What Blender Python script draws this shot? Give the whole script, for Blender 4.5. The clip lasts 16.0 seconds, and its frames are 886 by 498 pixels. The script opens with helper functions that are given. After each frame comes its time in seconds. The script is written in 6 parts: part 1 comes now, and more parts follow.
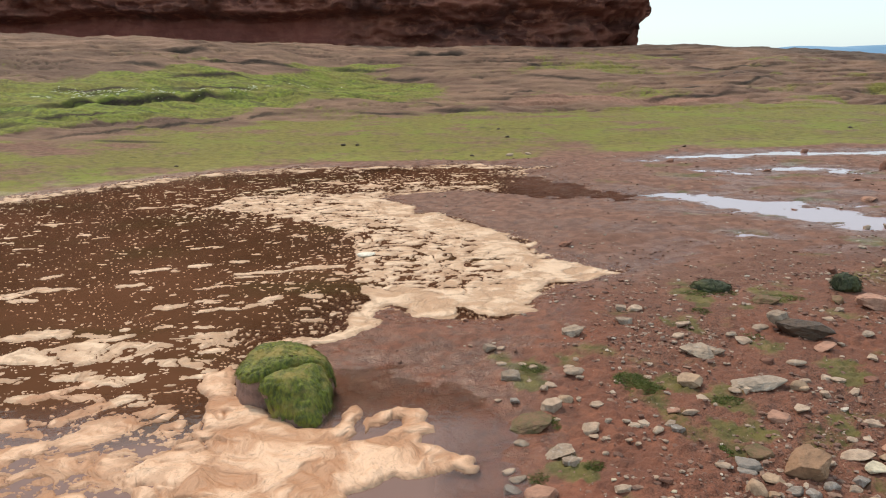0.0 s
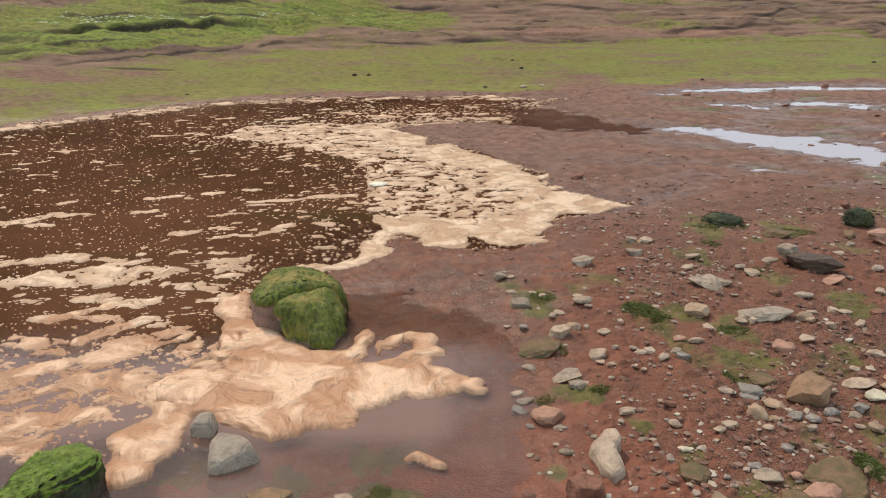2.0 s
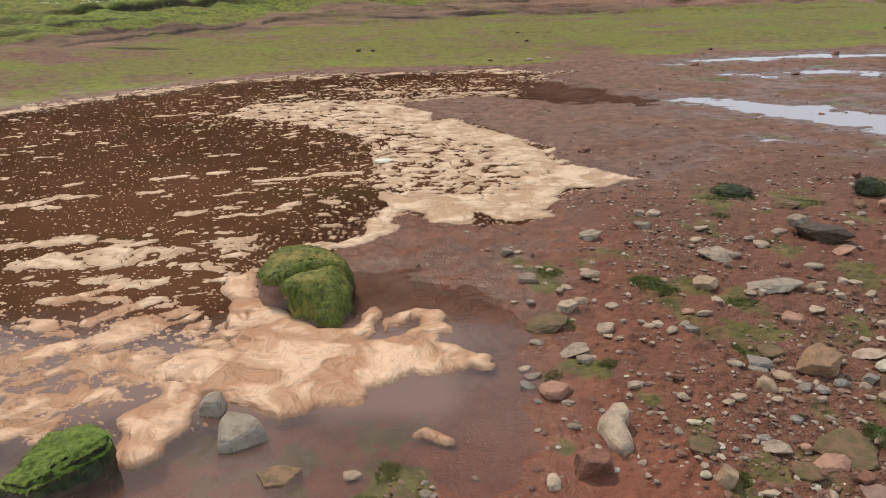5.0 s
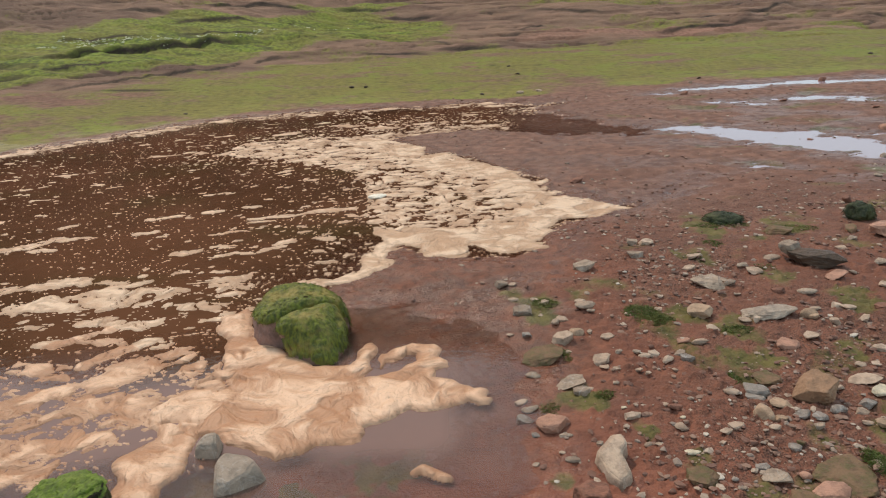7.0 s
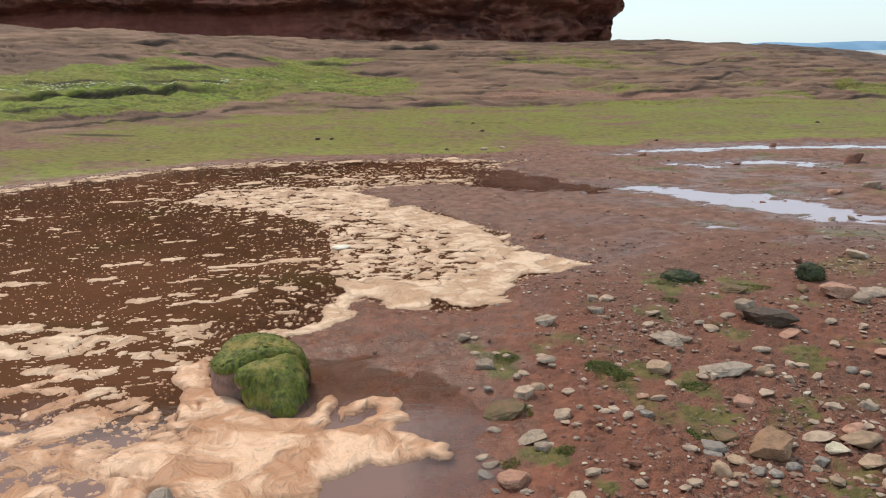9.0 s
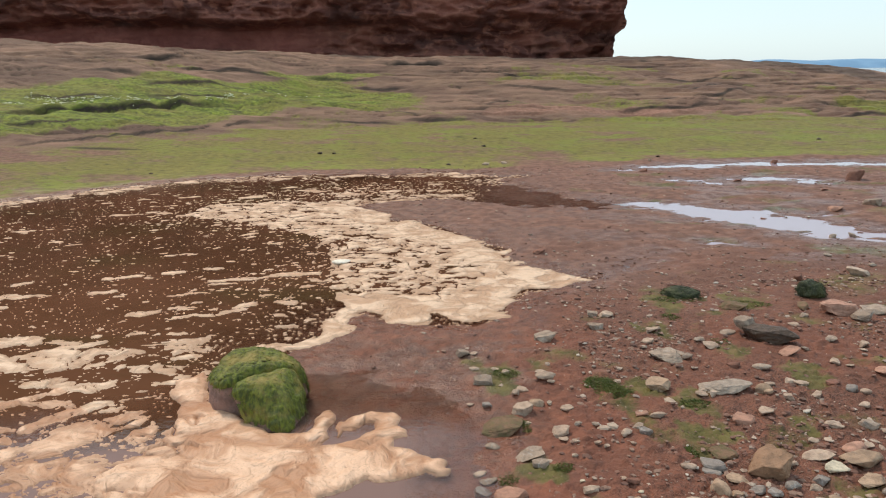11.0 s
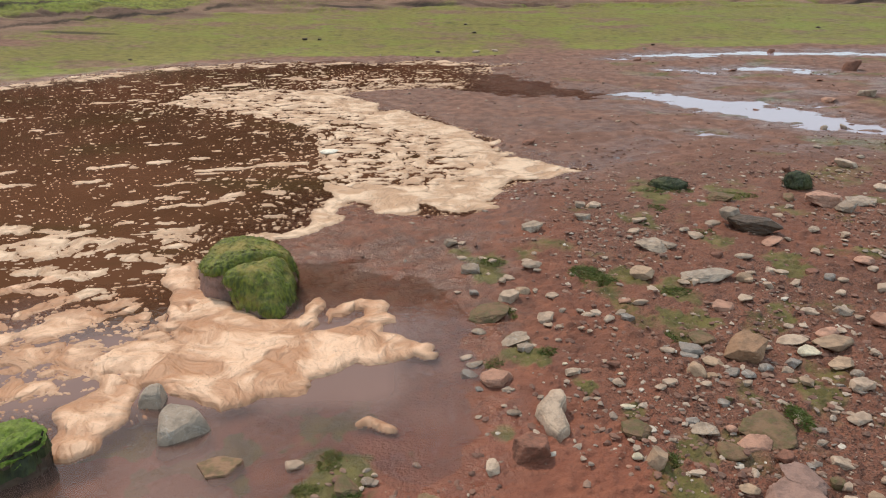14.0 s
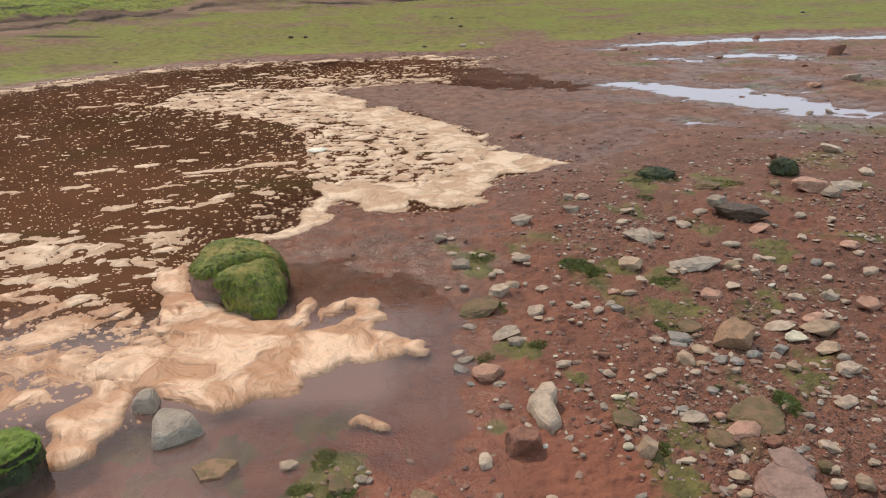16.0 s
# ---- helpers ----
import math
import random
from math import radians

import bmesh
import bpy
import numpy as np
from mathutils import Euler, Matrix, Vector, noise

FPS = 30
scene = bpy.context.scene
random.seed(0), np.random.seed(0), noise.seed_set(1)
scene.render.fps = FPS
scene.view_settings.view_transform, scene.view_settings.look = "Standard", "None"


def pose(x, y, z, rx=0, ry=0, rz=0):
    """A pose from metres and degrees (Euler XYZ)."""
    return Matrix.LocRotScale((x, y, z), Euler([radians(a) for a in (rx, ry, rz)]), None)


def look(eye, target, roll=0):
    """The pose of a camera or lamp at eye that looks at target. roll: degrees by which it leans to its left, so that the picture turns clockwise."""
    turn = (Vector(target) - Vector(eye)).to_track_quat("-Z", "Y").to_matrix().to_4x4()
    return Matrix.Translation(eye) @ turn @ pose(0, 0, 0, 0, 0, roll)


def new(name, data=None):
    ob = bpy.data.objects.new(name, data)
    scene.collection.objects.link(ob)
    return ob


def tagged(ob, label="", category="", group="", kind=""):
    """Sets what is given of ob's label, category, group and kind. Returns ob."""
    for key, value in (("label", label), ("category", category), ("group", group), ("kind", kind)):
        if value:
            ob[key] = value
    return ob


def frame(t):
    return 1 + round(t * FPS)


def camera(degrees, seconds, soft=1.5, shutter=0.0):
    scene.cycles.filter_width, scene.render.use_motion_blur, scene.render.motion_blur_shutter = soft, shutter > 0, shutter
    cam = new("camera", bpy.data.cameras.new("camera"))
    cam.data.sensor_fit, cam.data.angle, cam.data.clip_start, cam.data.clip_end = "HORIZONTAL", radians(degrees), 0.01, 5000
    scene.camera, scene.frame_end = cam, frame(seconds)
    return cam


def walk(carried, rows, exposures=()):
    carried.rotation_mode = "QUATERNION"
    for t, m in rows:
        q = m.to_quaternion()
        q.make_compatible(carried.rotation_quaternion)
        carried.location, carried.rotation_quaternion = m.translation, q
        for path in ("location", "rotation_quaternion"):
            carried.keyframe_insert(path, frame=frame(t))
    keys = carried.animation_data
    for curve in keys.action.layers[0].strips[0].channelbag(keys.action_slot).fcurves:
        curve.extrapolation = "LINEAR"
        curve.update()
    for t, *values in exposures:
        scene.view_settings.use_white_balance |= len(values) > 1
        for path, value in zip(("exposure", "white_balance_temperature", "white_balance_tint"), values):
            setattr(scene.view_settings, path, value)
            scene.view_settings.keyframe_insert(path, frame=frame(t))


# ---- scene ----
# ---- camera ----------------------------------------------------------------------
cam = camera(63.0, 16.0, soft=1.1)
walk(cam, [
    (0, look((-0.015, 0.035, 1.615), (-0.015, 9.708, -0.918), -0.91)),
    (0.5, look((-0.019, 0.028, 1.611), (-0.026, 9.672, -1.035), -0.84)),
    (1, look((-0.020, 0.017, 1.606), (-0.070, 9.586, -1.297), -0.80)),
    (1.5, look((-0.024, 0.010, 1.593), (-0.099, 9.514, -1.515), -0.53)),
    (2, look((-0.022, 0.002, 1.589), (-0.175, 9.408, -1.803), -0.43)),
    (2.5, look((-0.022, -0.007, 1.587), (-0.245, 9.342, -1.954), -0.31)),
    (3, look((-0.018, -0.006, 1.586), (-0.296, 9.309, -2.043), -0.32)),
    (3.5, look((-0.013, 0.007, 1.584), (-0.322, 9.302, -2.093), -0.72)),
    (4, look((-0.012, 0.015, 1.583), (-0.286, 9.299, -2.123), -0.84)),
    (6.5, look((-0.011, 0.021, 1.594), (-0.293, 9.329, -2.049), -2.73)),
    (7, look((0.005, 0.010, 1.601), (-0.213, 9.451, -1.689), -2.83)),
    (7.5, look((0.003, -0.001, 1.605), (0.006, 9.537, -1.398), -2.72)),
    (8, look((0.000, 0.002, 1.600), (0.214, 9.602, -1.192), -2.10)),
    (8.5, look((-0.004, -0.002, 1.603), (0.312, 9.621, -1.097), -1.54)),
    (9, look((-0.005, -0.007, 1.604), (0.327, 9.641, -1.002), -0.66)),
    (9.5, look((-0.006, -0.009, 1.605), (0.325, 9.664, -0.909), -0.11)),
    (12, look((0.017, -0.010, 1.609), (0.344, 9.691, -0.796), -0.72)),
    (12.5, look((0.017, 0.001, 1.605), (0.435, 9.623, -1.085), -0.65)),
    (13, look((0.012, -0.000, 1.602), (0.490, 9.506, -1.463), -0.38)),
    (13.5, look((0.013, -0.004, 1.596), (0.478, 9.363, -1.873), -0.09)),
    (14, look((0.014, -0.014, 1.596), (0.447, 9.216, -2.227), 0.06)),
    (14.5, look((0.021, -0.019, 1.601), (0.412, 9.099, -2.486), -0.34)),
    (15, look((0.027, -0.020, 1.609), (0.433, 9.147, -2.364), -0.99)),
    (15.5, look((0.029, -0.021, 1.605), (0.477, 9.143, -2.372), -1.34)),
    (16, look((0.034, -0.025, 1.612), (0.555, 9.168, -2.289), -1.34)),
], [(0, 0.09, 6750, 10), (2, 0.04, 6750, 10), (3.5, -0.02, 6750, 10), (6.5, -0.13, 6650, 10), (7.5, -0.08, 6600, 10), (9, 0.02, 6550, 10), (12, 0.02, 6520, 10), (14.5, 0.04, 6550, 10), (16, 0.03, 6550, 10)])

# ---- sky and sun ------------------------------------------------------------------
SUN_HEIGHT, SUN_TURN = 52.0, -32.0      # degrees up, and from straight ahead towards the right
world = bpy.data.worlds.new("hazy_sky")
scene.world = world
world.use_nodes = True
nodes, links = world.node_tree.nodes, world.node_tree.links
sky = nodes.new("ShaderNodeTexSky")
sky.sky_type, sky.sun_disc = "NISHITA", False
sky.sun_elevation, sky.sun_rotation = radians(SUN_HEIGHT), radians(SUN_TURN)
sky.air_density, sky.dust_density, sky.ozone_density = 1.0, 1.0, 1.0
haze = nodes.new("ShaderNodeMix")
haze.data_type = "RGBA"
haze.inputs[0].default_value = 0.6
haze.inputs[7].default_value = (6.8, 8.5, 9.2, 1)      # thin bright cloud over the whole sky
links.new(sky.outputs[0], haze.inputs[6])
links.new(haze.outputs[2], nodes["Background"].inputs[0])
nodes["Background"].inputs[1].default_value = 0.13
sun = new("sun", bpy.data.lights.new("sun", "SUN"))
sun.data.energy, sun.data.angle, sun.data.color = 2.3, radians(4), (1.0, 0.805, 0.615)
sun.matrix_world = look((60 * math.sin(radians(SUN_TURN)), 60 * math.cos(radians(SUN_TURN)), 60 * math.tan(radians(SUN_HEIGHT))), (0, 0, 0))
scene.view_settings.exposure = 0.0

# ---- noise and plan of the shore -------------------------------------------------
TURNS = np.arange(65536) * (2 * math.pi / 65536)
COS, SIN = np.cos(TURNS), np.sin(TURNS)


def perlin(x, y, seed=0):
    x, y = np.asarray(x, float), np.asarray(y, float)
    xi, yi = np.floor(x).astype(np.int64), np.floor(y).astype(np.int64)
    fx, fy = x - xi, y - yi

    def corner(ix, iy, dx, dy):
        h = (ix * 374761393 + iy * 668265263 + seed * 362437) & 0xFFFFFFFF
        h = ((h ^ (h >> 13)) * 1274126177) & 0xFFFFFFFF
        a = (h ^ (h >> 16)) & 0xFFFF
        return COS[a] * dx + SIN[a] * dy

    u, v = fx * fx * fx * (fx * (fx * 6 - 15) + 10), fy * fy * fy * (fy * (fy * 6 - 15) + 10)
    low = corner(xi, yi, fx, fy) * (1 - u) + corner(xi + 1, yi, fx - 1, fy) * u
    high = corner(xi, yi + 1, fx, fy - 1) * (1 - u) + corner(xi + 1, yi + 1, fx - 1, fy - 1) * u
    return (low * (1 - v) + high * v) * 1.45


def fbm(x, y, octaves=4, seed=0, gain=0.5):
    total, size = 0.0, 1.0
    for n in range(octaves):
        total = total + size * perlin(x, y, seed + 17 * n)
        x, y, size = x * 2.03 + 3.7, y * 2.03 - 1.9, size * gain
    return total


def cells(x, y, seed=0):
    """Distance to the nearest of scattered points, and that point's own random number."""
    xi, yi = np.floor(x).astype(np.int64), np.floor(y).astype(np.int64)
    best, own = np.full(np.shape(x), 9.0), np.zeros(np.shape(x))
    for dx in (-1, 0, 1):
        for dy in (-1, 0, 1):
            h = ((xi + dx) * 374761393 + (yi + dy) * 668265263 + seed * 362437) & 0xFFFFFFFF
            h = ((h ^ (h >> 13)) * 1274126177) & 0xFFFFFFFF
            px, py, r = (h & 1023) / 1023, ((h >> 10) & 1023) / 1023, ((h >> 20) & 1023) / 1023
            d = np.hypot(xi + dx + px - x, yi + dy + py - y)
            own, best = np.where(d < best, r, own), np.minimum(d, best)
    return best, own


def plates(x, y, seed=0):
    """Scattered plates: how far inside its own plate a place lies, and the plate's random number."""
    xi, yi = np.floor(x).astype(np.int64), np.floor(y).astype(np.int64)
    best, second, own = np.full(np.shape(x), 9.0), np.full(np.shape(x), 9.0), np.zeros(np.shape(x))
    for dx in (-1, 0, 1):
        for dy in (-1, 0, 1):
            h = ((xi + dx) * 374761393 + (yi + dy) * 668265263 + seed * 362437) & 0xFFFFFFFF
            h = ((h ^ (h >> 13)) * 1274126177) & 0xFFFFFFFF
            px, py, r = (h & 1023) / 1023, ((h >> 10) & 1023) / 1023, ((h >> 20) & 1023) / 1023
            d = np.hypot(xi + dx + px - x, yi + dy + py - y)
            second = np.where(d < best, best, np.minimum(second, d))
            own, best = np.where(d < best, r, own), np.minimum(d, best)
    return second - best, own


def step(a, b, v):
    t = np.clip((v - a) / (b - a), 0, 1)
    return t * t * (3 - 2 * t)


def outline(points, x, y):
    """Signed distance to a closed outline: positive inside."""
    x, y = np.asarray(x, float), np.asarray(y, float)
    best, inside = np.full(x.shape, 1e9), np.zeros(x.shape, bool)
    for (ax, ay), (bx, by) in zip(points, points[1:] + points[:1]):
        ex, ey = bx - ax, by - ay
        t = np.clip(((x - ax) * ex + (y - ay) * ey) / (ex * ex + ey * ey + 1e-12), 0, 1)
        best = np.minimum(best, (x - ax - t * ex) ** 2 + (y - ay - t * ey) ** 2)
        if ay != by:
            inside ^= ((ay > y) != (by > y)) & (x < ax + (y - ay) * ex / (by - ay))
    return np.where(inside, 1, -1) * np.sqrt(best)


def chain(points, x, y):
    """How far inside a row of round spots (x, y, radius), joined by tapered bars."""
    best = np.full(np.shape(x), -1e9)
    for (ax, ay, ar), (bx, by, br) in zip(points, points[1:]):
        ex, ey = bx - ax, by - ay
        t = np.clip(((x - ax) * ex + (y - ay) * ey) / (ex * ex + ey * ey + 1e-12), 0, 1)
        best = np.maximum(best, ar + t * (br - ar) - np.hypot(x - ax - t * ex, y - ay - t * ey))
    return best


FAR_SHORE = [(-8.8, 5.0), (-7.2, 7.2), (-5.3, 9.2), (-4.3, 10.35), (-3.6, 10.95), (-2.1, 11.35), (0.5, 11.45), (1.7, 11.1),
             (1.15, 10.4), (1.65, 9.8), (1.9, 9.0), (2.5, 8.55), (2.05, 8.38), (1.1, 8.55), (0.43, 9.1), (-0.2, 9.0), (-0.8, 8.86)]
NEAR_SHORE = [(-0.3, 7.8), (0.05, 7.54), (0.44, 6.97), (0.7, 6.6), (0.8, 6.0), (1.0, 5.72), (1.4, 5.42), (1.0, 5.2), (0.7, 4.95),
              (0.55, 4.6), (0.36, 4.36), (0.05, 4.42), (-0.2, 4.5), (-0.36, 4.76), (-0.46, 4.62), (-0.56, 4.22), (-0.75, 4.0), (-0.72, 3.7), (-0.6, 3.66),
              (-0.39, 3.6), (0.0, 3.45), (0.18, 3.28), (0.3, 2.97), (0.26, 2.6), (0.27, 2.36), (0.24, 2.14), (0.17, 1.92),
              (0.05, 1.86), (-0.06, 1.91), (-0.2, 2.05), (-0.31, 2.0), (-0.36, 1.87), (-0.4, 1.7), (-0.5, 1.3), (-1.2, 1.0),
              (-3.0, 0.6), (-7.0, 1.2)]
POOL = FAR_SHORE + NEAR_SHORE
PUDDLES = [[(3.0, 11.5, 0.05), (3.9, 11.85, 0.22), (5.5, 12.2, 0.31), (8.1, 12.0, 0.3), (11.5, 11.6, 0.3)],
           [(3.7, 10.42, 0.06), (4.5, 10.08, 0.1)], [(4.7, 10.55, 0.1), (5.3, 10.4, 0.33), (5.8, 10.0, 0.2)],
           [(2.45, 8.62, 0.06), (3.1, 8.3, 0.3), (3.6, 7.65, 0.5), (4.15, 7.05, 0.42), (4.7, 6.5, 0.24), (6.2, 5.6, 0.3)],
           [(4.2, 7.92, 0.05), (4.5, 7.78, 0.07)], [(1.7, 5.66, -0.02), (1.85, 5.87, 0.0)], [(2.58, 6.46, -0.02), (2.81, 6.5, 0.02), (2.98, 6.38, -0.02)]]
FOOT = [(-40.0, 1.0), (-14.0, 3.0), (-8.8, 5.4), (-5.3, 9.3), (-3.6, 11.0), (-2.0, 11.5), (1.5, 11.6), (3.5, 12.2), (5.5, 12.6), (9.0, 12.4), (40.0, 9.0)]


def foot_distance(x, y):
    fx, fy = zip(*FOOT)
    return y - np.interp(x, fx, fy) + 0.25 * fbm(x * 0.5, y * 0.5, 3, 5)


def slope(x, y):
    """The smooth rise of the sandstone shelf beyond the algae belt, in broad low swells."""
    crest = np.interp(x / np.maximum(y, 8) * 35, [-40, -20, -9, 0, 10, 15, 19.5, 22.5, 27, 40, 60], [3.0, 2.65, 2.35, 2.15, 2.03, 1.9, 1.62, 1.2, 0.6, -0.7, -3.0])
    e = foot_distance(x, y)
    ramp = 0.035 * np.clip(e, 0, 6.5) + (crest - 0.23) * step(5.5, 23.5, e) ** 1.05
    on = step(5.5, 9.0, e)
    swell = fbm(x * 0.13 + 3, y * 0.30, 2, 31) * 0.22 + fbm(x * 0.36, y * 0.9, 2, 33) * 0.10
    return ramp + swell * on * (1 - 0.6 * step(16, 24, e))


# Broken edges of the beds: how high each one stands, and its line.
LEFT_LEDGES = [(0.2, [(-9.19, 15.88), (-8.56, 16.75), (-7.97, 17.93), (-7.16, 18.63), (-6.12, 19.78), (-5.38, 20.05)]),
          (0.07, [(-7.88, 14.01), (-6.96, 14.74), (-6.1, 16.0), (-5.17, 16.94), (-4.75, 18.3), (-3.88, 18.84)]),
          (0.05, [(-6.99, 19.77), (-6.03, 20.55), (-5.32, 20.76)]),
          (0.09, [(-7.65, 20.89), (-6.95, 21.58), (-5.69, 22.3)]),
          (0.12, [(-8.9, 21.39), (-8.28, 21.62)]),
          (0.15, [(-8.85, 24.67), (-8.13, 25.24)]),
          (0.12, [(-7.79, 23.81), (-6.31, 24.87), (-4.5, 25.03)]),
          (0.06, [(-8.64, 15.47), (-7.66, 16.07), (-7.2, 16.69)]),
          (0.06, [(-9.44, 18.29), (-8.38, 18.95), (-7.89, 19.1)]),
          (0.05, [(-6.51, 13.98), (-5.57, 13.98)])]
RIGHT_LEDGES = [(0.13, [(-3.63, 26.92), (-2.8, 26.69), (-1.86, 26.23)]),
          (0.06, [(-1.44, 21.11), (0.01, 20.5)]),
          (0.09, [(0.01, 19.81), (1.21, 19.47)]),
          (0.08, [(2.1, 22.6), (3.82, 23.53), (4.3, 22.69)]),
          (0.06, [(7.43, 23.4), (8.3, 23.53)]),
          (0.09, [(9.27, 24.71), (11.01, 26.86)]),
          (0.07, [(9.19, 27.74), (13.16, 28.41)]),
          (0.07, [(9.57, 23.97), (10.95, 24.78)]),
          (0.06, [(12.7, 22.91), (14.51, 22.58)]),
          (0.08, [(12.51, 20.98), (13.63, 21.15)]),
          (0.3, [(-1.4, 30.3), (-0.4, 30.2), (1.1, 30.6)]),
          (0.07, [(-1.9, 25.4), (-0.75, 25.38)]),
          (0.08, [(6.2, 22.22), (9.03, 22.78)]),
          (0.06, [(-2.05, 19.19), (-0.88, 19.26)]),
          (0.07, [(2.21, 28.7), (4.81, 28.51)]),
          (0.07, [(3.07, 24.9), (4.92, 24.56)])]


def ledges(x, y):
    """What the broken beds add to the slope, and a mask for the shade painted under each edge."""
    x, y = np.asarray(x, float), np.asarray(y, float)
    rise, dark = np.zeros(x.shape), np.zeros(x.shape)
    wave = 0.16 * fbm(x * 0.7, y * 0.2, 2, 101) + 0.04 * fbm(x * 1.6, y * 0.3, 2, 102)
    for high, line in LEFT_LEDGES + RIGHT_LEDGES:
        lx, ly = zip(*line)
        near = (x > lx[0] - 0.6) & (x < lx[-1] + 0.6) & (y > min(ly) - 1.0) & (y < max(ly) + 4.0)
        if not near.any():
            continue
        px, py = x[near], y[near]
        d = py - np.interp(px, lx, ly) - wave[near]
        run = lx[-1] - lx[0]
        ends = step(lx[0] - 0.6, lx[0] + 0.25 * run, px) * step(lx[-1] + 0.6, lx[-1] - 0.25 * run, px)
        h = (0.5 + 2.0 * high) * high * ends * (0.8 + 0.35 * fbm(px * 1.7, py * 0.3, 2, 103))
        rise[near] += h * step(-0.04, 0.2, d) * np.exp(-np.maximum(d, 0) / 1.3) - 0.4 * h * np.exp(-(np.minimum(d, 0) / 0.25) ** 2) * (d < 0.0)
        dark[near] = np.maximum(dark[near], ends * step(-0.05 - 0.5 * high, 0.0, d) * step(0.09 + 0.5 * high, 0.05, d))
    return rise, dark


def shelf(x, y):
    """Height of the bedded sandstone shelf."""
    e = foot_distance(x, y)
    s = slope(x, y)
    on = step(5.5, 9.0, e)
    # Here and there the slope goes up in low steps.
    s, k, f = beds(x, y, s)
    broken = on * step(-0.15, 0.2, fbm(x * 0.16, y * 0.45 + 7, 3, 34)) * (1 - 0.8 * step(1.3, 0.9, np.hypot((x + 7.0) / 6.6, (e - 11.5) / 4.0)))
    z = s + broken * ((k + 0.35 * f + 0.65 * step(0.90, 0.99, f)) * BED - s)
    z = z + ledges(x, y)[0] - on * 0.05 * joints(x, y)
    return z + on * (0.05 * fbm(x * 0.9, y * 1.8, 3, 35) + 0.012 * fbm(x * 2.6, y * 3.2, 2, 36))


BED = 0.13


def beds(x, y, s):
    """The slope with a little unevenness, the bed that crops out there, and how far up in it."""
    s = s + 0.10 * step(5.5, 9.0, foot_distance(x, y)) * fbm(x * 0.28, y * 0.7, 4, 32, 0.55)
    k = np.floor(s / BED)
    return s, k, s / BED - k


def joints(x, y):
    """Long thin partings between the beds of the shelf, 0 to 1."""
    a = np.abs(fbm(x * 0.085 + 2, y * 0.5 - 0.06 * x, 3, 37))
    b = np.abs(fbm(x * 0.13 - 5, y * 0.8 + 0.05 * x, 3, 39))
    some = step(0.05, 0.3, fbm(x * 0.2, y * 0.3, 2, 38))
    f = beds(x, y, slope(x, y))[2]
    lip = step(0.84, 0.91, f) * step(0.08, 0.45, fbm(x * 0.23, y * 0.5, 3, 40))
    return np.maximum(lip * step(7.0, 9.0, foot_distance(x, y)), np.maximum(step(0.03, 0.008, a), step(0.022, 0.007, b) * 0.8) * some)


def only(where, made, x, y, other=-9.0):
    """A value made for some places alone, and a fixed one elsewhere."""
    x, y = np.asarray(x, float), np.asarray(y, float)
    out = np.full(x.shape, other)
    if where.any():
        out[where] = made(x[where], y[where])
    return out


def pool_depth(x, y):
    """How far inside the pool's waterline, with a ragged edge."""
    return only((y > -2) & (y < 13.5) & (x > -12) & (x < 7), pool_inside, x, y)


def pool_inside(x, y):
    ragged = 0.075 * fbm(x * 1.9, y * 1.9, 3, 3) + 0.018 * fbm(x * 8, y * 8, 2, 4)
    seep = step(1.2, 0.5, np.hypot((x + 0.15) / 0.6, (y - 3.55) / 0.5)) * (0.16 * fbm(x * 2.6, y * 4.2, 4, 14) + 0.03)
    seep = seep + step(1.0, 0.5, np.hypot((x - 0.25) / 0.5, (y - 2.4) / 0.6)) * (0.10 * fbm(x * 4.5, y * 4.5, 3, 19))
    seep = seep + step(0.5, 1.3, x) * step(7.6, 8.3, y) * 0.17 * fbm(x * 2.2, y * 5.0, 3, 20)
    return outline(POOL, x, y) + ragged * np.clip(y / 4, 0.75, 2.6) + seep


def puddle_depth(x, y):
    return only((y > 3.5) & (y < 14.5) & (x > 0.5) & (x < 15), puddle_inside, x, y)


def puddle_inside(x, y):
    d = np.full(np.shape(x), -9.0)
    for some in PUDDLES:
        d = np.maximum(d, chain(some, x, y))
    return d + 0.26 * fbm(x * 1.6, y * 3.2, 3, 7) + 0.13 * fbm(x * 5, y * 9, 3, 8)


def ground_height(x, y):
    x, y = np.asarray(x, float), np.asarray(y, float)
    far = foot_distance(x, y)
    z = only(far < 1.5, flat_height, x, y, 0.0)
    rise = only(far > 0, shelf, x, y, 0.0)
    z = np.where(far > 0, np.maximum(z, 0.0) * step(1.5, 0.0, far) + rise, z)
    # The shelf ends seaward, to the right of the headland and beyond.
    off = np.maximum(step(52, 75, y), step(30, 60, x + 0.25 * (y - 30)))
    off = np.maximum(off, step(120, 220, np.abs(x)))
    return z * (1 - off) - 9.0 * off * (y > -40)


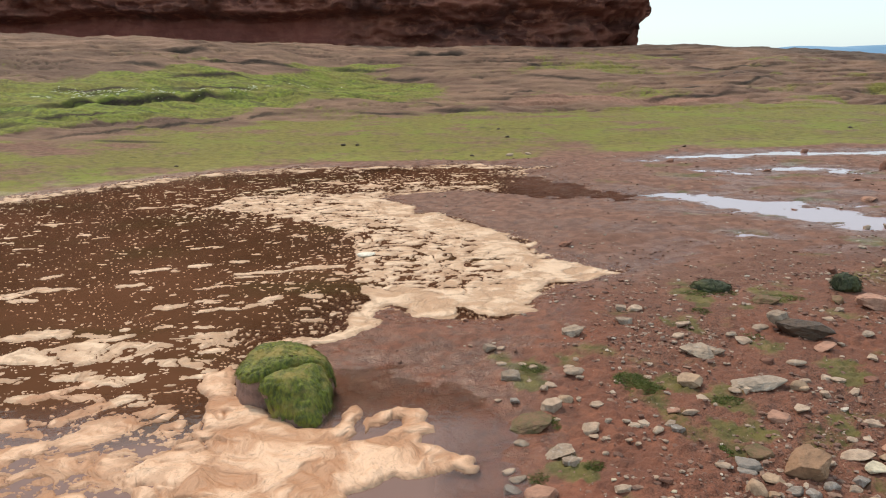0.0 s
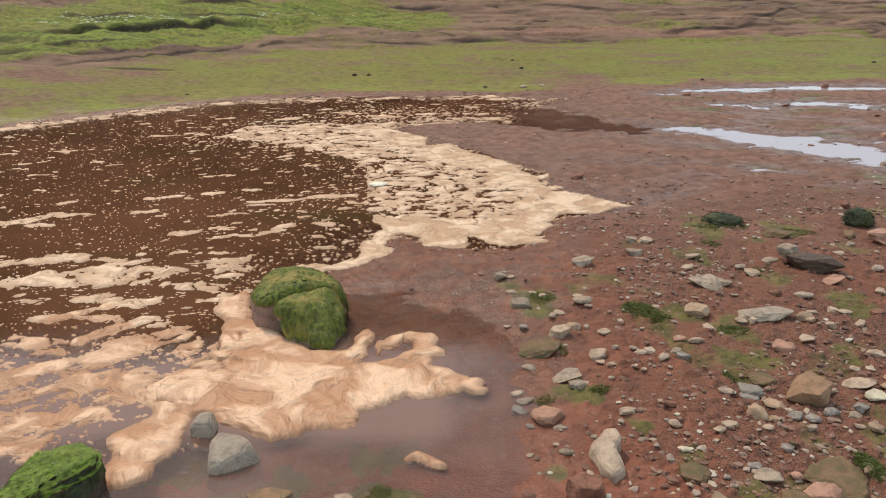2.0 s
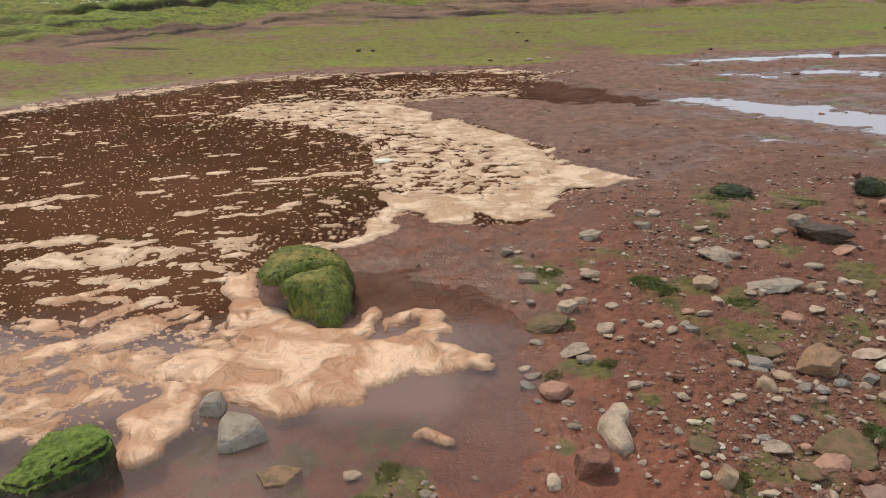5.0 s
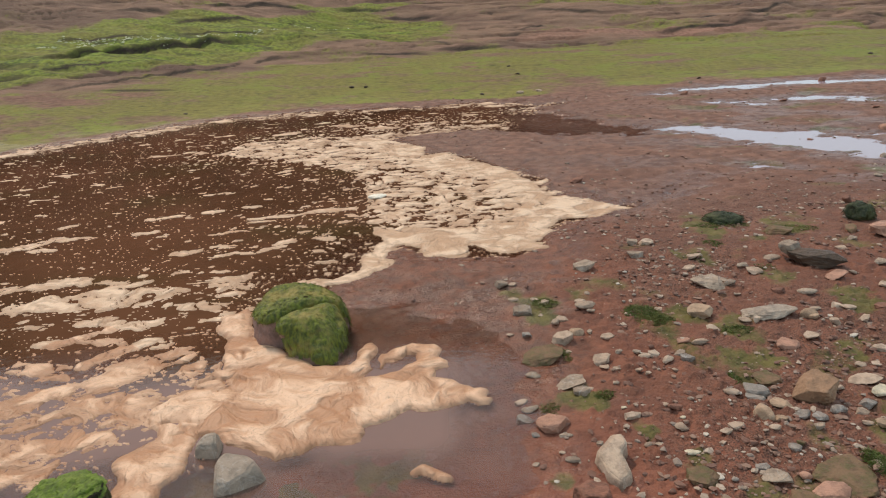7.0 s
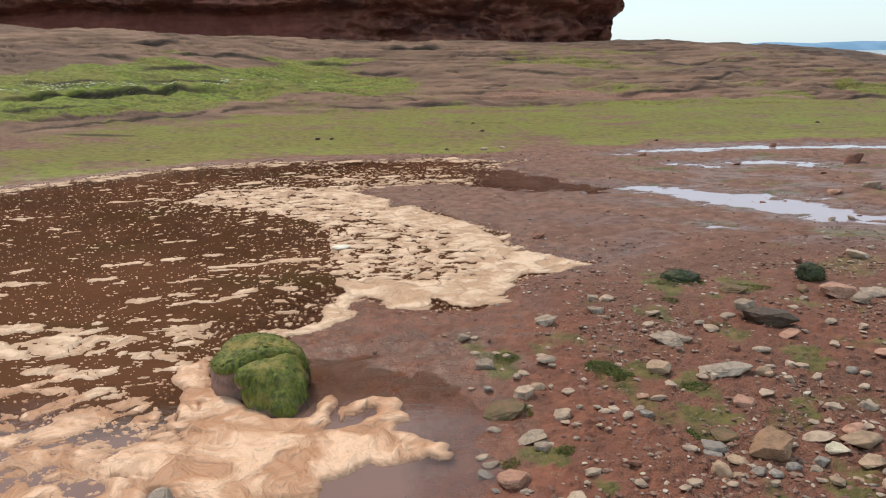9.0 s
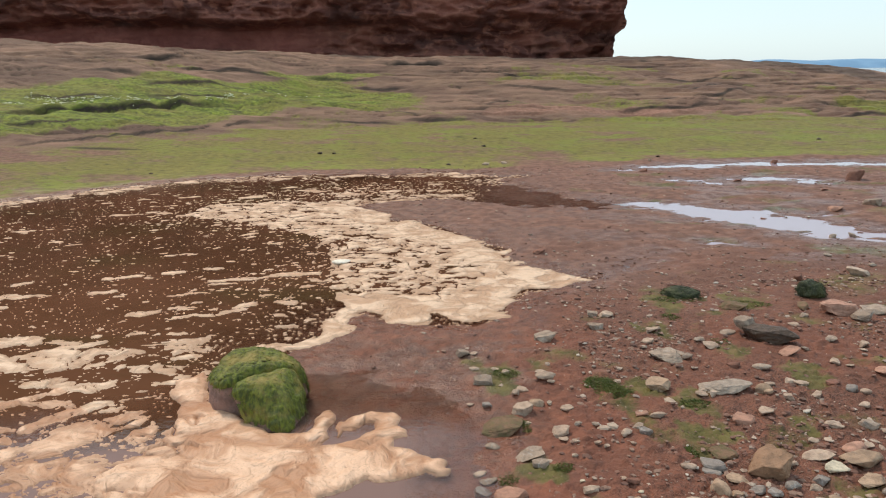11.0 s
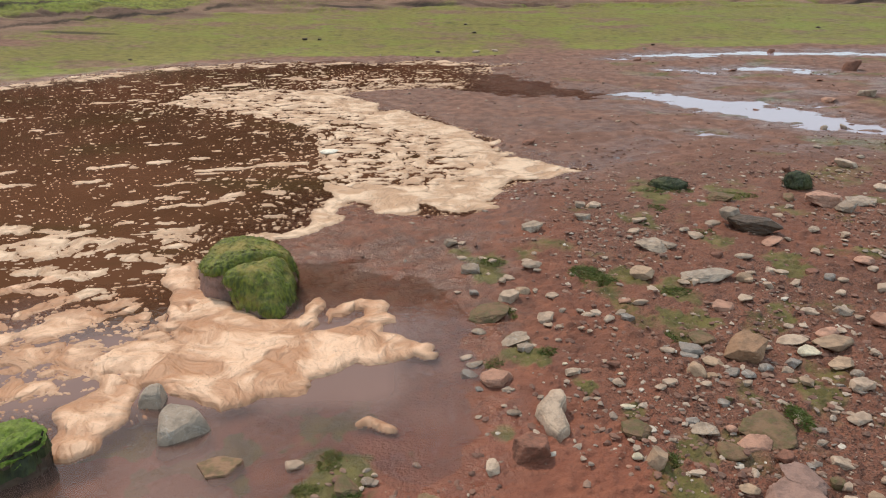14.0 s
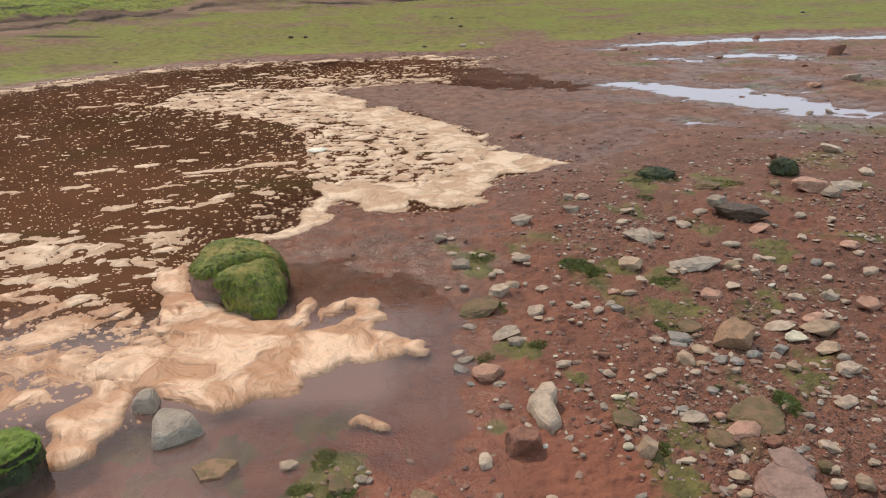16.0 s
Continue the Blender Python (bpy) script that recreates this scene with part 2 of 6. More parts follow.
def flat_height(x, y):
    """The mudflat, the beach and the pool's bed."""
    d = pool_depth(x, y)
    near = step(4.0, 3.2, y)
    most = 0.28 * (1 - near) + 0.085 * near
    under = -most * (1 - np.exp(-np.maximum(d, 0) * 0.16 / most))
    # The bank rises gently to the gravel beach.
    e = np.maximum(-d, 0)
    beach = step(-0.1, 0.9, x - 0.12 * np.maximum(y - 5, 0)) * step(9.0, 5.0, y)
    over = 0.012 * (1 - np.exp(-e / 0.14)) + (0.012 + 0.03 * beach) * (1 - np.exp(-e / 0.7)) + 0.006 * np.clip(x - 0.3, 0, 9)
    z = np.where(d > 0, under, over)
    dry = step(-0.02, 0.25, e)
    z = z + dry * (0.007 * fbm(x * 2.2, y * 2.2, 3, 9) + 0.009 * fbm(x * 9, y * 9, 3, 10))
    z = z + step(0.02, 0.12, e) * (0.0055 * fbm(x * 26, y * 26, 2, 11) * np.clip(7 - y, 0.0, 1) + beach * step(4.7, 4.0, y) * 0.022 * np.abs(fbm(x * 15, y * 15, 3, 12)))
    z = z + (d > 0) * 0.012 * fbm(x * 4, y * 4, 3, 13) * step(0.0, 0.3, d)
    p = puddle_depth(x, y)
    wide = step(-0.9, 0.05, p)
    z = z * (1 - 0.75 * wide * (d < 0)) - np.where(d < 0, 0.022 * step(-0.05, 0.16, p), 0)
    return z

# ---- materials --------------------------------------------------------------------
def node(m, kind, **values):
    n = m.node_tree.nodes.new(kind)
    for key, value in values.items():
        if key == "op":
            n.operation = value
        elif key == "blend":
            n.data_type, n.blend_type, n.clamp_factor = "RGBA", value, True
        else:
            n.inputs[key.replace("_", " ")].default_value = value
    return n


def wire(m, a, b):
    m.node_tree.links.new(a, b)


def material(name, rough=0.7):
    m = bpy.data.materials.new(name)
    m.use_nodes = True
    b = m.node_tree.nodes["Principled BSDF"]
    b.inputs["Roughness"].default_value = rough
    return m, b


def grain(m, scale, detail=4.0, rough=0.55, stretch=(1, 1, 1), world_space=True):
    """A noise value; in metres of the place, or of the thing itself."""
    co = node(m, "ShaderNodeNewGeometry").outputs["Position"] if world_space else node(m, "ShaderNodeTexCoord").outputs["Object"]
    mp = node(m, "ShaderNodeMapping", Scale=stretch)
    wire(m, co, mp.inputs["Vector"])
    n = node(m, "ShaderNodeTexNoise", Scale=scale, Detail=detail, Roughness=rough)
    wire(m, mp.outputs[0], n.inputs["Vector"])
    return n.outputs["Fac"]


def ranged(m, value, a, b, lo=0.0, hi=1.0):
    n = node(m, "ShaderNodeMapRange")
    n.interpolation_type = "SMOOTHSTEP"
    for i, v in enumerate((a, b, lo, hi)):
        n.inputs[i + 1].default_value = v
    wire(m, value, n.inputs[0])
    return n.outputs[0]


def sums(m, op, a, b):
    n = node(m, "ShaderNodeMath", op=op)
    for i, v in enumerate((a, b)):
        if isinstance(v, (int, float)):
            n.inputs[i].default_value = v
        else:
            wire(m, v, n.inputs[i])
    return n.outputs[0]


def mixed(m, fac, a, b, blend="MIX"):
    n = node(m, "ShaderNodeMix", blend=blend)
    for i, v in ((0, fac), (6, a), (7, b)):
        if isinstance(v, (int, float)):
            n.inputs[i].default_value = v
        elif isinstance(v, tuple):
            n.inputs[i].default_value = (*v, 1)
        else:
            wire(m, v, n.inputs[i])
    return n.outputs[2]


def told(m, name):
    n = node(m, "ShaderNodeAttribute")
    n.attribute_name = name
    return n.outputs["Fac"]


def bumped(m, b, height, strength=0.5, distance=0.01, under=None):
    n = node(m, "ShaderNodeBump", Strength=strength, Distance=distance)
    wire(m, height, n.inputs["Height"])
    if under:
        wire(m, under, n.inputs["Normal"])
    wire(m, n.outputs[0], b.inputs["Normal"])
    return n.outputs[0]


def ground_material():
    m, b = material("tidal_flat")
    fine, mid, broad = grain(m, 70, 5), grain(m, 9, 5), grain(m, 1.1, 5)
    mud = mixed(m, ranged(m, broad, 0.35, 0.65), (0.175, 0.069, 0.043), (0.23, 0.093, 0.058))
    mud = mixed(m, ranged(m, mid, 0.42, 0.7), mud, (0.26, 0.10, 0.058))
    mud = mixed(m, ranged(m, grain(m, 13, 6, 0.7), 0.54, 0.36, 0.0, 0.75), mud, (0.095, 0.042, 0.028))
    mud = mixed(m, sums(m, "MULTIPLY", told(m, "flat"), 0.75), mud, mixed(m, ranged(m, mid, 0.35, 0.65), (0.15, 0.076, 0.055), (0.27, 0.147, 0.106)))
    red = mixed(m, ranged(m, mid, 0.35, 0.65), (0.235, 0.073, 0.042), (0.29, 0.098, 0.056))
    red = mixed(m, told(m, "far"), red, mixed(m, ranged(m, mid, 0.35, 0.65), (0.27, 0.135, 0.09), (0.38, 0.20, 0.14)))
    colour = mixed(m, sums(m, "MULTIPLY", told(m, "red"), ranged(m, broad, 0.3, 0.6, 0.5, 1.0)), mud, red)
    grit = mixed(m, ranged(m, grain(m, 150, 4, 0.65), 0.44, 0.58), (0.06, 0.025, 0.017), (0.235, 0.112, 0.074))
    colour = mixed(m, sums(m, "MULTIPLY", told(m, "gravel"), ranged(m, fine, 0.38, 0.56, 0.1, 0.9)), colour, grit)
    # Sandstone shelf: thin pale and dark beds.
    beds = grain(m, 1.0, 6, 0.6, (0.5, 1.4, 7.0))
    stone = mixed(m, ranged(m, beds, 0.36, 0.64), (0.15, 0.080, 0.054), (0.31, 0.18, 0.122))
    stone = mixed(m, ranged(m, broad, 0.4, 0.72), stone, (0.26, 0.155, 0.10))
    stains = grain(m, 0.45, 6, 0.62, (0.3, 0.9, 1.5))
    stone = mixed(m, ranged(m, stains, 0.47, 0.64, 0.0, 0.6), stone, (0.105, 0.058, 0.042))
    colour = mixed(m, told(m, "rock"), colour, stone)
    # Green algae films, patchy at two sizes.
    patch = sums(m, "ADD", sums(m, "MULTIPLY", grain(m, 2.1, 7, 0.68, (1, 0.8, 1)), 0.75), sums(m, "ADD", sums(m, "MULTIPLY", grain(m, 17, 5, 0.65), 0.4), sums(m, "MULTIPLY", grain(m, 85, 3, 0.6), 0.2)))
    colour = mixed(m, ranged(m, told(m, "algae"), 0.2, 0.42, 0.0, 0.8), colour, mixed(m, ranged(m, mid, 0.35, 0.65), (0.15, 0.105, 0.045), (0.24, 0.175, 0.085)))
    cover = ranged(m, sums(m, "ADD", told(m, "algae"), patch), 0.93, 1.09)
    green = mixed(m, ranged(m, mid, 0.3, 0.7), (0.14, 0.127, 0.017), (0.25, 0.222, 0.032))
    green = mixed(m, ranged(m, fine, 0.4, 0.75), green, (0.21, 0.185, 0.06))
    green = mixed(m, ranged(m, grain(m, 0.8, 4), 0.45, 0.68, 0.0, 0.75), green, (0.20, 0.245, 0.024))
    green = mixed(m, told(m, "film"), green, mixed(m, ranged(m, mid, 0.35, 0.65), (0.085, 0.075, 0.02), (0.145, 0.125, 0.03)))
    lush = mixed(m, ranged(m, mid, 0.3, 0.7), (0.07, 0.125, 0.010), (0.26, 0.34, 0.022))
    strokes = ranged(m, grain(m, 2.4, 7, 0.68, (0.4, 1.5, 1.5)), 0.50, 0.60, 0.0, 0.9)
    lush = mixed(m, strokes, lush, (0.045, 0.06, 0.012))
    green = mixed(m, told(m, "lush"), green, lush)
    dots = ranged(m, grain(m, 6, 7, 0.72), 0.55, 0.64, 0.0, 0.75)
    green = mixed(m, dots, green, (0.055, 0.06, 0.016))
    colour = mixed(m, sums(m, "MULTIPLY", cover, 0.86), colour, green)
    # Open joints, and overhang shade under the ledges painted in near-black.
    colour = mixed(m, sums(m, "MULTIPLY", told(m, "crack_shade"), 0.85), colour, (0.014, 0.010, 0.006))
    wet = told(m, "wet")
    colour = mixed(m, sums(m, "MULTIPLY", wet, 0.4), colour, (0.62, 0.6, 0.6), "MULTIPLY")
    wire(m, colour, b.inputs["Base Color"])
    sheen = sums(m, "MULTIPLY", wet, ranged(m, mid, 0.3, 0.6, 0.75, 1.0))
    wire(m, ranged(m, sheen, 0.0, 1.0, 0.82, 0.2), b.inputs["Roughness"])
    b.inputs["Specular IOR Level"].default_value = 0.35
    rough = bumped(m, b, grain(m, 4, 7, 0.7), 1.0, 0.10)
    wire(m, ranged(m, told(m, "far"), 0.0, 1.0, 0.0, 0.8), b.inputs["Normal"].links[0].from_node.inputs["Strength"])
    first = bumped(m, b, mid, 0.5, 0.035, rough)
    bumped(m, b, fine, 0.9, 0.010, first)
    return m


def water_material():
    """Silty water: clear at the edge, brown where it is deep; mirrors by Fresnel, with sky sheen painted into the
    puddles.
    """
    m, _ = material("silty_water")
    nodes = m.node_tree.nodes
    nodes.remove(nodes["Principled BSDF"])
    clear = node(m, "ShaderNodeBsdfTransparent", Color=(0.95, 0.93, 0.92, 1))
    silt = node(m, "ShaderNodeBsdfDiffuse")
    brown = mixed(m, ranged(m, grain(m, 0.7, 4), 0.35, 0.65), (0.085, 0.040, 0.019), (0.140, 0.062, 0.032))
    brown = mixed(m, ranged(m, grain(m, 1.1, 5, 0.6, (0.5, 1.2, 1)), 0.52, 0.68, 0.0, 0.6), brown, (0.072, 0.050, 0.018))
    # The puddles' lavender is sky reflection put into the diffuse colour.
    wire(m, mixed(m, told(m, "milky"), brown, mixed(m, told(m, "puddle_sheen"), (0.30, 0.172, 0.137), (0.52, 0.42, 0.47))), silt.inputs["Color"])
    body = node(m, "ShaderNodeMixShader")
    wire(m, told(m, "silt"), body.inputs[0])
    wire(m, clear.outputs[0], body.inputs[1])
    wire(m, silt.outputs[0], body.inputs[2])
    gloss = node(m, "ShaderNodeBsdfGlossy", Color=(1, 1, 1, 1), Roughness=0.05)
    ripple = node(m, "ShaderNodeBump", Strength=0.05, Distance=0.01)
    wire(m, sums(m, "ADD", grain(m, 7, 3, 0.5, (0.6, 1.3, 1)), grain(m, 26, 2)), ripple.inputs["Height"])
    wire(m, ripple.outputs[0], gloss.inputs["Normal"])
    skin = node(m, "ShaderNodeMixShader")
    fresnel = node(m, "ShaderNodeFresnel", IOR=1.33)
    wire(m, ripple.outputs[0], fresnel.inputs["Normal"])
    wire(m, fresnel.outputs[0], skin.inputs[0])
    wire(m, body.outputs[0], skin.inputs[1])
    wire(m, gloss.outputs[0], skin.inputs[2])
    wire(m, skin.outputs[0], nodes["Material Output"].inputs[0])
    return m


def foam_material(name, fresh, tones=None):
    """Sea foam: drawn out into folded swirls of cream and tan, with fine bubbles."""
    m, b = material(name, 0.55)
    where = node(m, "ShaderNodeNewGeometry").outputs["Position"]

    def folded(at, scale, detail, much, keep_fac=False):
        n = node(m, "ShaderNodeTexNoise", Scale=scale, Detail=detail, Roughness=0.5)
        wire(m, at, n.inputs["Vector"])
        if keep_fac:
            return n.outputs["Fac"]
        off = node(m, "ShaderNodeVectorMath", op="SUBTRACT")
        wire(m, n.outputs["Color"], off.inputs[0])
        off.inputs[1].default_value = (0.5, 0.5, 0.5)
        far = node(m, "ShaderNodeVectorMath", op="SCALE")
        wire(m, off.outputs[0], far.inputs[0])
        far.inputs["Scale"].default_value = much
        out = node(m, "ShaderNodeVectorMath", op="ADD")
        wire(m, at, out.inputs[0])
        wire(m, far.outputs[0], out.inputs[1])
        return out.outputs[0]

    once = folded(where, 2.3, 2.0, 0.55)
    twice = folded(once, 5.5, 3.0, 0.24)
    tone = folded(twice, 5.0, 5.0, 0.0, True)
    thread = folded(once, 11.0, 3.0, 0.0, True)
    low, high = ((0.47, 0.232, 0.122), (0.79, 0.505, 0.335)) if not fresh else ((0.53, 0.32, 0.195), (0.78, 0.555, 0.39))
    low, high = tones or (low, high)
    petal = node(m, "ShaderNodeTexVoronoi", Scale=7.5)
    petal.feature = "DISTANCE_TO_EDGE"
    wire(m, twice, petal.inputs["Vector"])
    fold = ranged(m, petal.outputs["Distance"], 0.0, 0.16)
    tan = mixed(m, ranged(m, tone, 0.39, 0.61), low, high)
    lines = ranged(m, sums(m, "ABSOLUTE", sums(m, "SUBTRACT", thread, 0.5), 0.0), 0.0, 0.03, 0.2, 0.0)
    tan = mixed(m, sums(m, "MULTIPLY", lines, ranged(m, tone, 0.60, 0.46)), tan, tuple(0.55 * v for v in low))
    tan = mixed(m, sums(m, "MULTIPLY", ranged(m, petal.outputs["Distance"], 0.0, 0.035, 0.28, 0.0), ranged(m, thread, 0.46, 0.60)), tan, tuple(0.55 * v for v in low))
    tan = mixed(m, ranged(m, told(m, "thin"), 0.60, 0.95, 0.0, 0.55), tan, tuple(0.72 * v for v in low))
    tan = mixed(m, ranged(m, grain(m, 110, 4, 0.65), 0.33, 0.43, 0.45, 0.0), tan, tuple(0.6 * v for v in low))
    wire(m, tan, b.inputs["Base Color"])
    first = bumped(m, b, fold, 0.22, 0.02, bumped(m, b, tone, 0.85, 0.07))
    second = bumped(m, b, thread, 0.4, 0.02, first)
    bumped(m, b, grain(m, 130, 4, 0.65), 0.45, 0.004, second)
    return m


def cliff_material():
    m, b = material("red_sandstone_cliff", 0.85)
    beds = grain(m, 0.5, 7, 0.62, (0.4, 0.4, 1.8))
    rough = grain(m, 1.6, 7)
    c = mixed(m, ranged(m, beds, 0.38, 0.62), (0.14, 0.046, 0.033), (0.28, 0.10, 0.066))
    c = mixed(m, ranged(m, rough, 0.48, 0.66), c, (0.36, 0.145, 0.095))
    c = mixed(m, ranged(m, grain(m, 0.35, 4), 0.5, 0.7, 0.0, 0.6), c, (0.07, 0.036, 0.032))
    c = mixed(m, sums(m, "MULTIPLY", told(m, "inner"), 0.8), c, mixed(m, ranged(m, rough, 0.3, 0.7), (0.26, 0.078, 0.058), (0.33, 0.105, 0.078)))
    wire(m, c, b.inputs["Base Color"])
    bumped(m, b, sums(m, "ADD", beds, rough), 0.9, 0.25)
    return m


def stone_material(name, a, c, speck=(0.1, 0.1, 0.1), veins=0.0, rough=0.7, green=0.0):
    m, b = material(name, rough)
    own = node(m, "ShaderNodeObjectInfo").outputs["Random"]
    mid, fine = grain(m, 22, 6, 0.65), grain(m, 150, 4)
    base = mixed(m, own, a, c)
    base = mixed(m, ranged(m, mid, 0.40, 0.66, 0.0, 0.8), base, tuple(0.58 * v for v in a))
    base = mixed(m, ranged(m, fine, 0.55, 0.7, 0.0, 0.5), base, speck)
    if veins:
        v = node(m, "ShaderNodeTexNoise", Scale=9.0, Detail=3.0, Distortion=2.0)
        wire(m, node(m, "ShaderNodeNewGeometry").outputs["Position"], v.inputs["Vector"])
        line = ranged(m, sums(m, "ABSOLUTE", sums(m, "SUBTRACT", v.outputs["Fac"], 0.5), 0.0), 0.0, 0.02, veins, 0.0)
        base = mixed(m, line, base, (0.62, 0.6, 0.56))
    if green:
        base = mixed(m, ranged(m, sums(m, "ADD", mid, grain(m, 45, 3)), 0.9, 1.2, 0.0, green), base, (0.10, 0.115, 0.025))
    wire(m, base, b.inputs["Base Color"])
    first = bumped(m, b, grain(m, 45, 5, 0.65), 0.75, 0.012)
    bumped(m, b, grain(m, 260, 4), 0.6, 0.003, first)
    return m


def moss_material(name, dark, light, tip):
    m, b = material(name, 0.62)
    strand = grain(m, 60, 5, 0.65, (1, 1, 0.3))
    c = mixed(m, ranged(m, strand, 0.35, 0.66), dark, light)
    c = mixed(m, ranged(m, grain(m, 9, 5), 0.46, 0.66, 0.0, 0.85), c, tip)
    c = mixed(m, ranged(m, grain(m, 16, 5, 0.65, (1, 0.6, 1)), 0.54, 0.68, 0.0, 0.6), c, tuple(0.45 * v for v in tip))
    wire(m, c, b.inputs["Base Color"])
    bumped(m, b, strand, 0.8, 0.012)
    return m


GROUND, WATER, CLIFF = ground_material(), water_material(), cliff_material()
FOAM, FROTH = foam_material("tan_foam", False), foam_material("pale_froth", True)
STONES = {
    "grey": stone_material("grey_stone", (0.305, 0.213, 0.152), (0.44, 0.322, 0.235), (0.126, 0.120, 0.103), 0.25),
    "pale": stone_material("pale_stone", (0.44, 0.30, 0.212), (0.59, 0.43, 0.315), (0.263, 0.220, 0.172), 0.1),
    "tan": stone_material("tan_stone", (0.378, 0.245, 0.155), (0.504, 0.335, 0.22), (0.210, 0.150, 0.095)),
    "pink": stone_material("pink_stone", (0.44, 0.225, 0.15), (0.54, 0.29, 0.20), (0.315, 0.170, 0.112)),
    "brown": stone_material("brown_stone", (0.231, 0.125, 0.07), (0.315, 0.178, 0.10), (0.147, 0.090, 0.052), 0, 0.75, 0.35),
    "red": stone_material("red_stone", (0.210, 0.085, 0.052), (0.294, 0.120, 0.073), (0.105, 0.050, 0.034)),
    "blue": stone_material("blue_grey_stone", (0.26, 0.207, 0.172), (0.36, 0.292, 0.245), (0.137, 0.140, 0.129), 0.3, 0.5),
    "white": stone_material("white_quartz", (0.609, 0.500, 0.353), (0.714, 0.610, 0.447), (0.420, 0.380, 0.301)),
    "slate": stone_material("grey_slate", (0.35, 0.265, 0.20), (0.41, 0.31, 0.235), (0.28, 0.23, 0.18), 0.2, 0.6),
    "slab": stone_material("purple_sandstone", (0.30, 0.17, 0.135), (0.34, 0.20, 0.155), (0.2, 0.11, 0.09)),
    "ochre": stone_material("ochre_sandstone", (0.33, 0.185, 0.105), (0.39, 0.225, 0.13), (0.20, 0.12, 0.075)),
    "dark": stone_material("dark_wet_stone", (0.070, 0.040, 0.024), (0.09, 0.052, 0.03), (0.03, 0.02, 0.012), 0, 0.5),
    "mossy": stone_material("algae_filmed_stone", (0.17, 0.095, 0.05), (0.22, 0.125, 0.065), (0.08, 0.055, 0.035), 0, 0.75, 0.4),
}
MOSS = moss_material("bright_green_algae", (0.052, 0.066, 0.006), (0.18, 0.20, 0.014), (0.30, 0.225, 0.05))
BRIGHT_MOSS = moss_material("vivid_green_algae", (0.075, 0.115, 0.006), (0.165, 0.24, 0.013), (0.20, 0.235, 0.03))
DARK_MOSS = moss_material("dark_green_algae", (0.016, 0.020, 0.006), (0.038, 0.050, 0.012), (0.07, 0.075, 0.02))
WEED = moss_material("green_weed", (0.06, 0.085, 0.012), (0.12, 0.155, 0.022), (0.18, 0.175, 0.04))

# ---- sheets ------------------------------------------------------------------------
def rows_between(a, b, share, least, most):
    out = [a]
    while out[-1] < b:
        out.append(out[-1] + min(max(share * out[-1], least), most))
    return out


def sheet(name, x, y, z, mat, attributes=(), keep=None, smooth=True):
    """A sheet of quads over a grid of places; keep: which of its quads stay."""
    r, c = x.shape
    index = np.arange(r * c).reshape(r, c)
    quads = np.stack([index[:-1, :-1], index[:-1, 1:], index[1:, 1:], index[1:, :-1]], -1)
    quads = quads[keep] if keep is not None else quads.reshape(-1, 4)
    used = np.unique(quads)
    back = np.full(r * c, -1)
    back[used] = np.arange(len(used))
    quads = back[quads]
    me = bpy.data.meshes.new(name)
    me.vertices.add(len(used))
    me.vertices.foreach_set("co", np.stack([x, y, z], -1).reshape(-1, 3)[used].astype(np.float32).ravel())
    me.loops.add(quads.size)
    me.loops.foreach_set("vertex_index", quads.ravel().astype(np.int32))
    me.polygons.add(len(quads))
    me.polygons.foreach_set("loop_start", np.arange(0, quads.size, 4, dtype=np.int32))
    me.update(calc_edges=True)
    me.polygons.foreach_set("use_smooth", np.full(len(quads), smooth))
    for key, values in attributes:
        me.attributes.new(key, "FLOAT", "POINT").data.foreach_set("value", np.asarray(values, np.float32).ravel()[used])
    me.materials.append(mat)
    return new(name, me)


def fan(ys, columns, outer=()):
    """A grid that widens with the distance from the path's start."""
    ys = np.array(ys)
    u = np.concatenate([-np.array(outer)[::-1], np.linspace(-1, 1, columns), outer]) if len(outer) else np.linspace(-1, 1, columns)
    half = 0.6 + 0.74 * np.clip(ys, 1.2, 60)
    return u[None, :] * half[:, None], np.repeat(ys[:, None], len(u), 1)


FILM_SPOTS = [(1.32, 3.12, 0.12), (1.2, 2.85, 0.1), (1.32, 2.84, 0.08), (1.15, 3.32, 0.1), (1.7, 4.66, 0.17), (2.18, 4.62, 0.18), (1.43, 4.12, 0.12), (2.01, 3.4, 0.12), (1.76, 3.73, 0.11), (1.69, 2.84, 0.07), (1.18, 2.66, 0.08), (3.09, 4.4, 0.13), (0.43, 3.52, 0.13), (0.65, 3.66, 0.1), (0.46, 2.61, 0.1), (0.54, 2.57, 0.06), (0.68, 2.35, 0.05), (0.8, 2.14, 0.07), (0.96, 1.93, 0.08), (1.1, 1.92, 0.07), (0.86, 1.72, 0.11), (1.27, 2.21, 0.07), (0.34, 2.09, 0.05), (1.53, 2.19, 0.1), (0.3, 3.71, 0.09)]      # where green film and weed hold on the beach


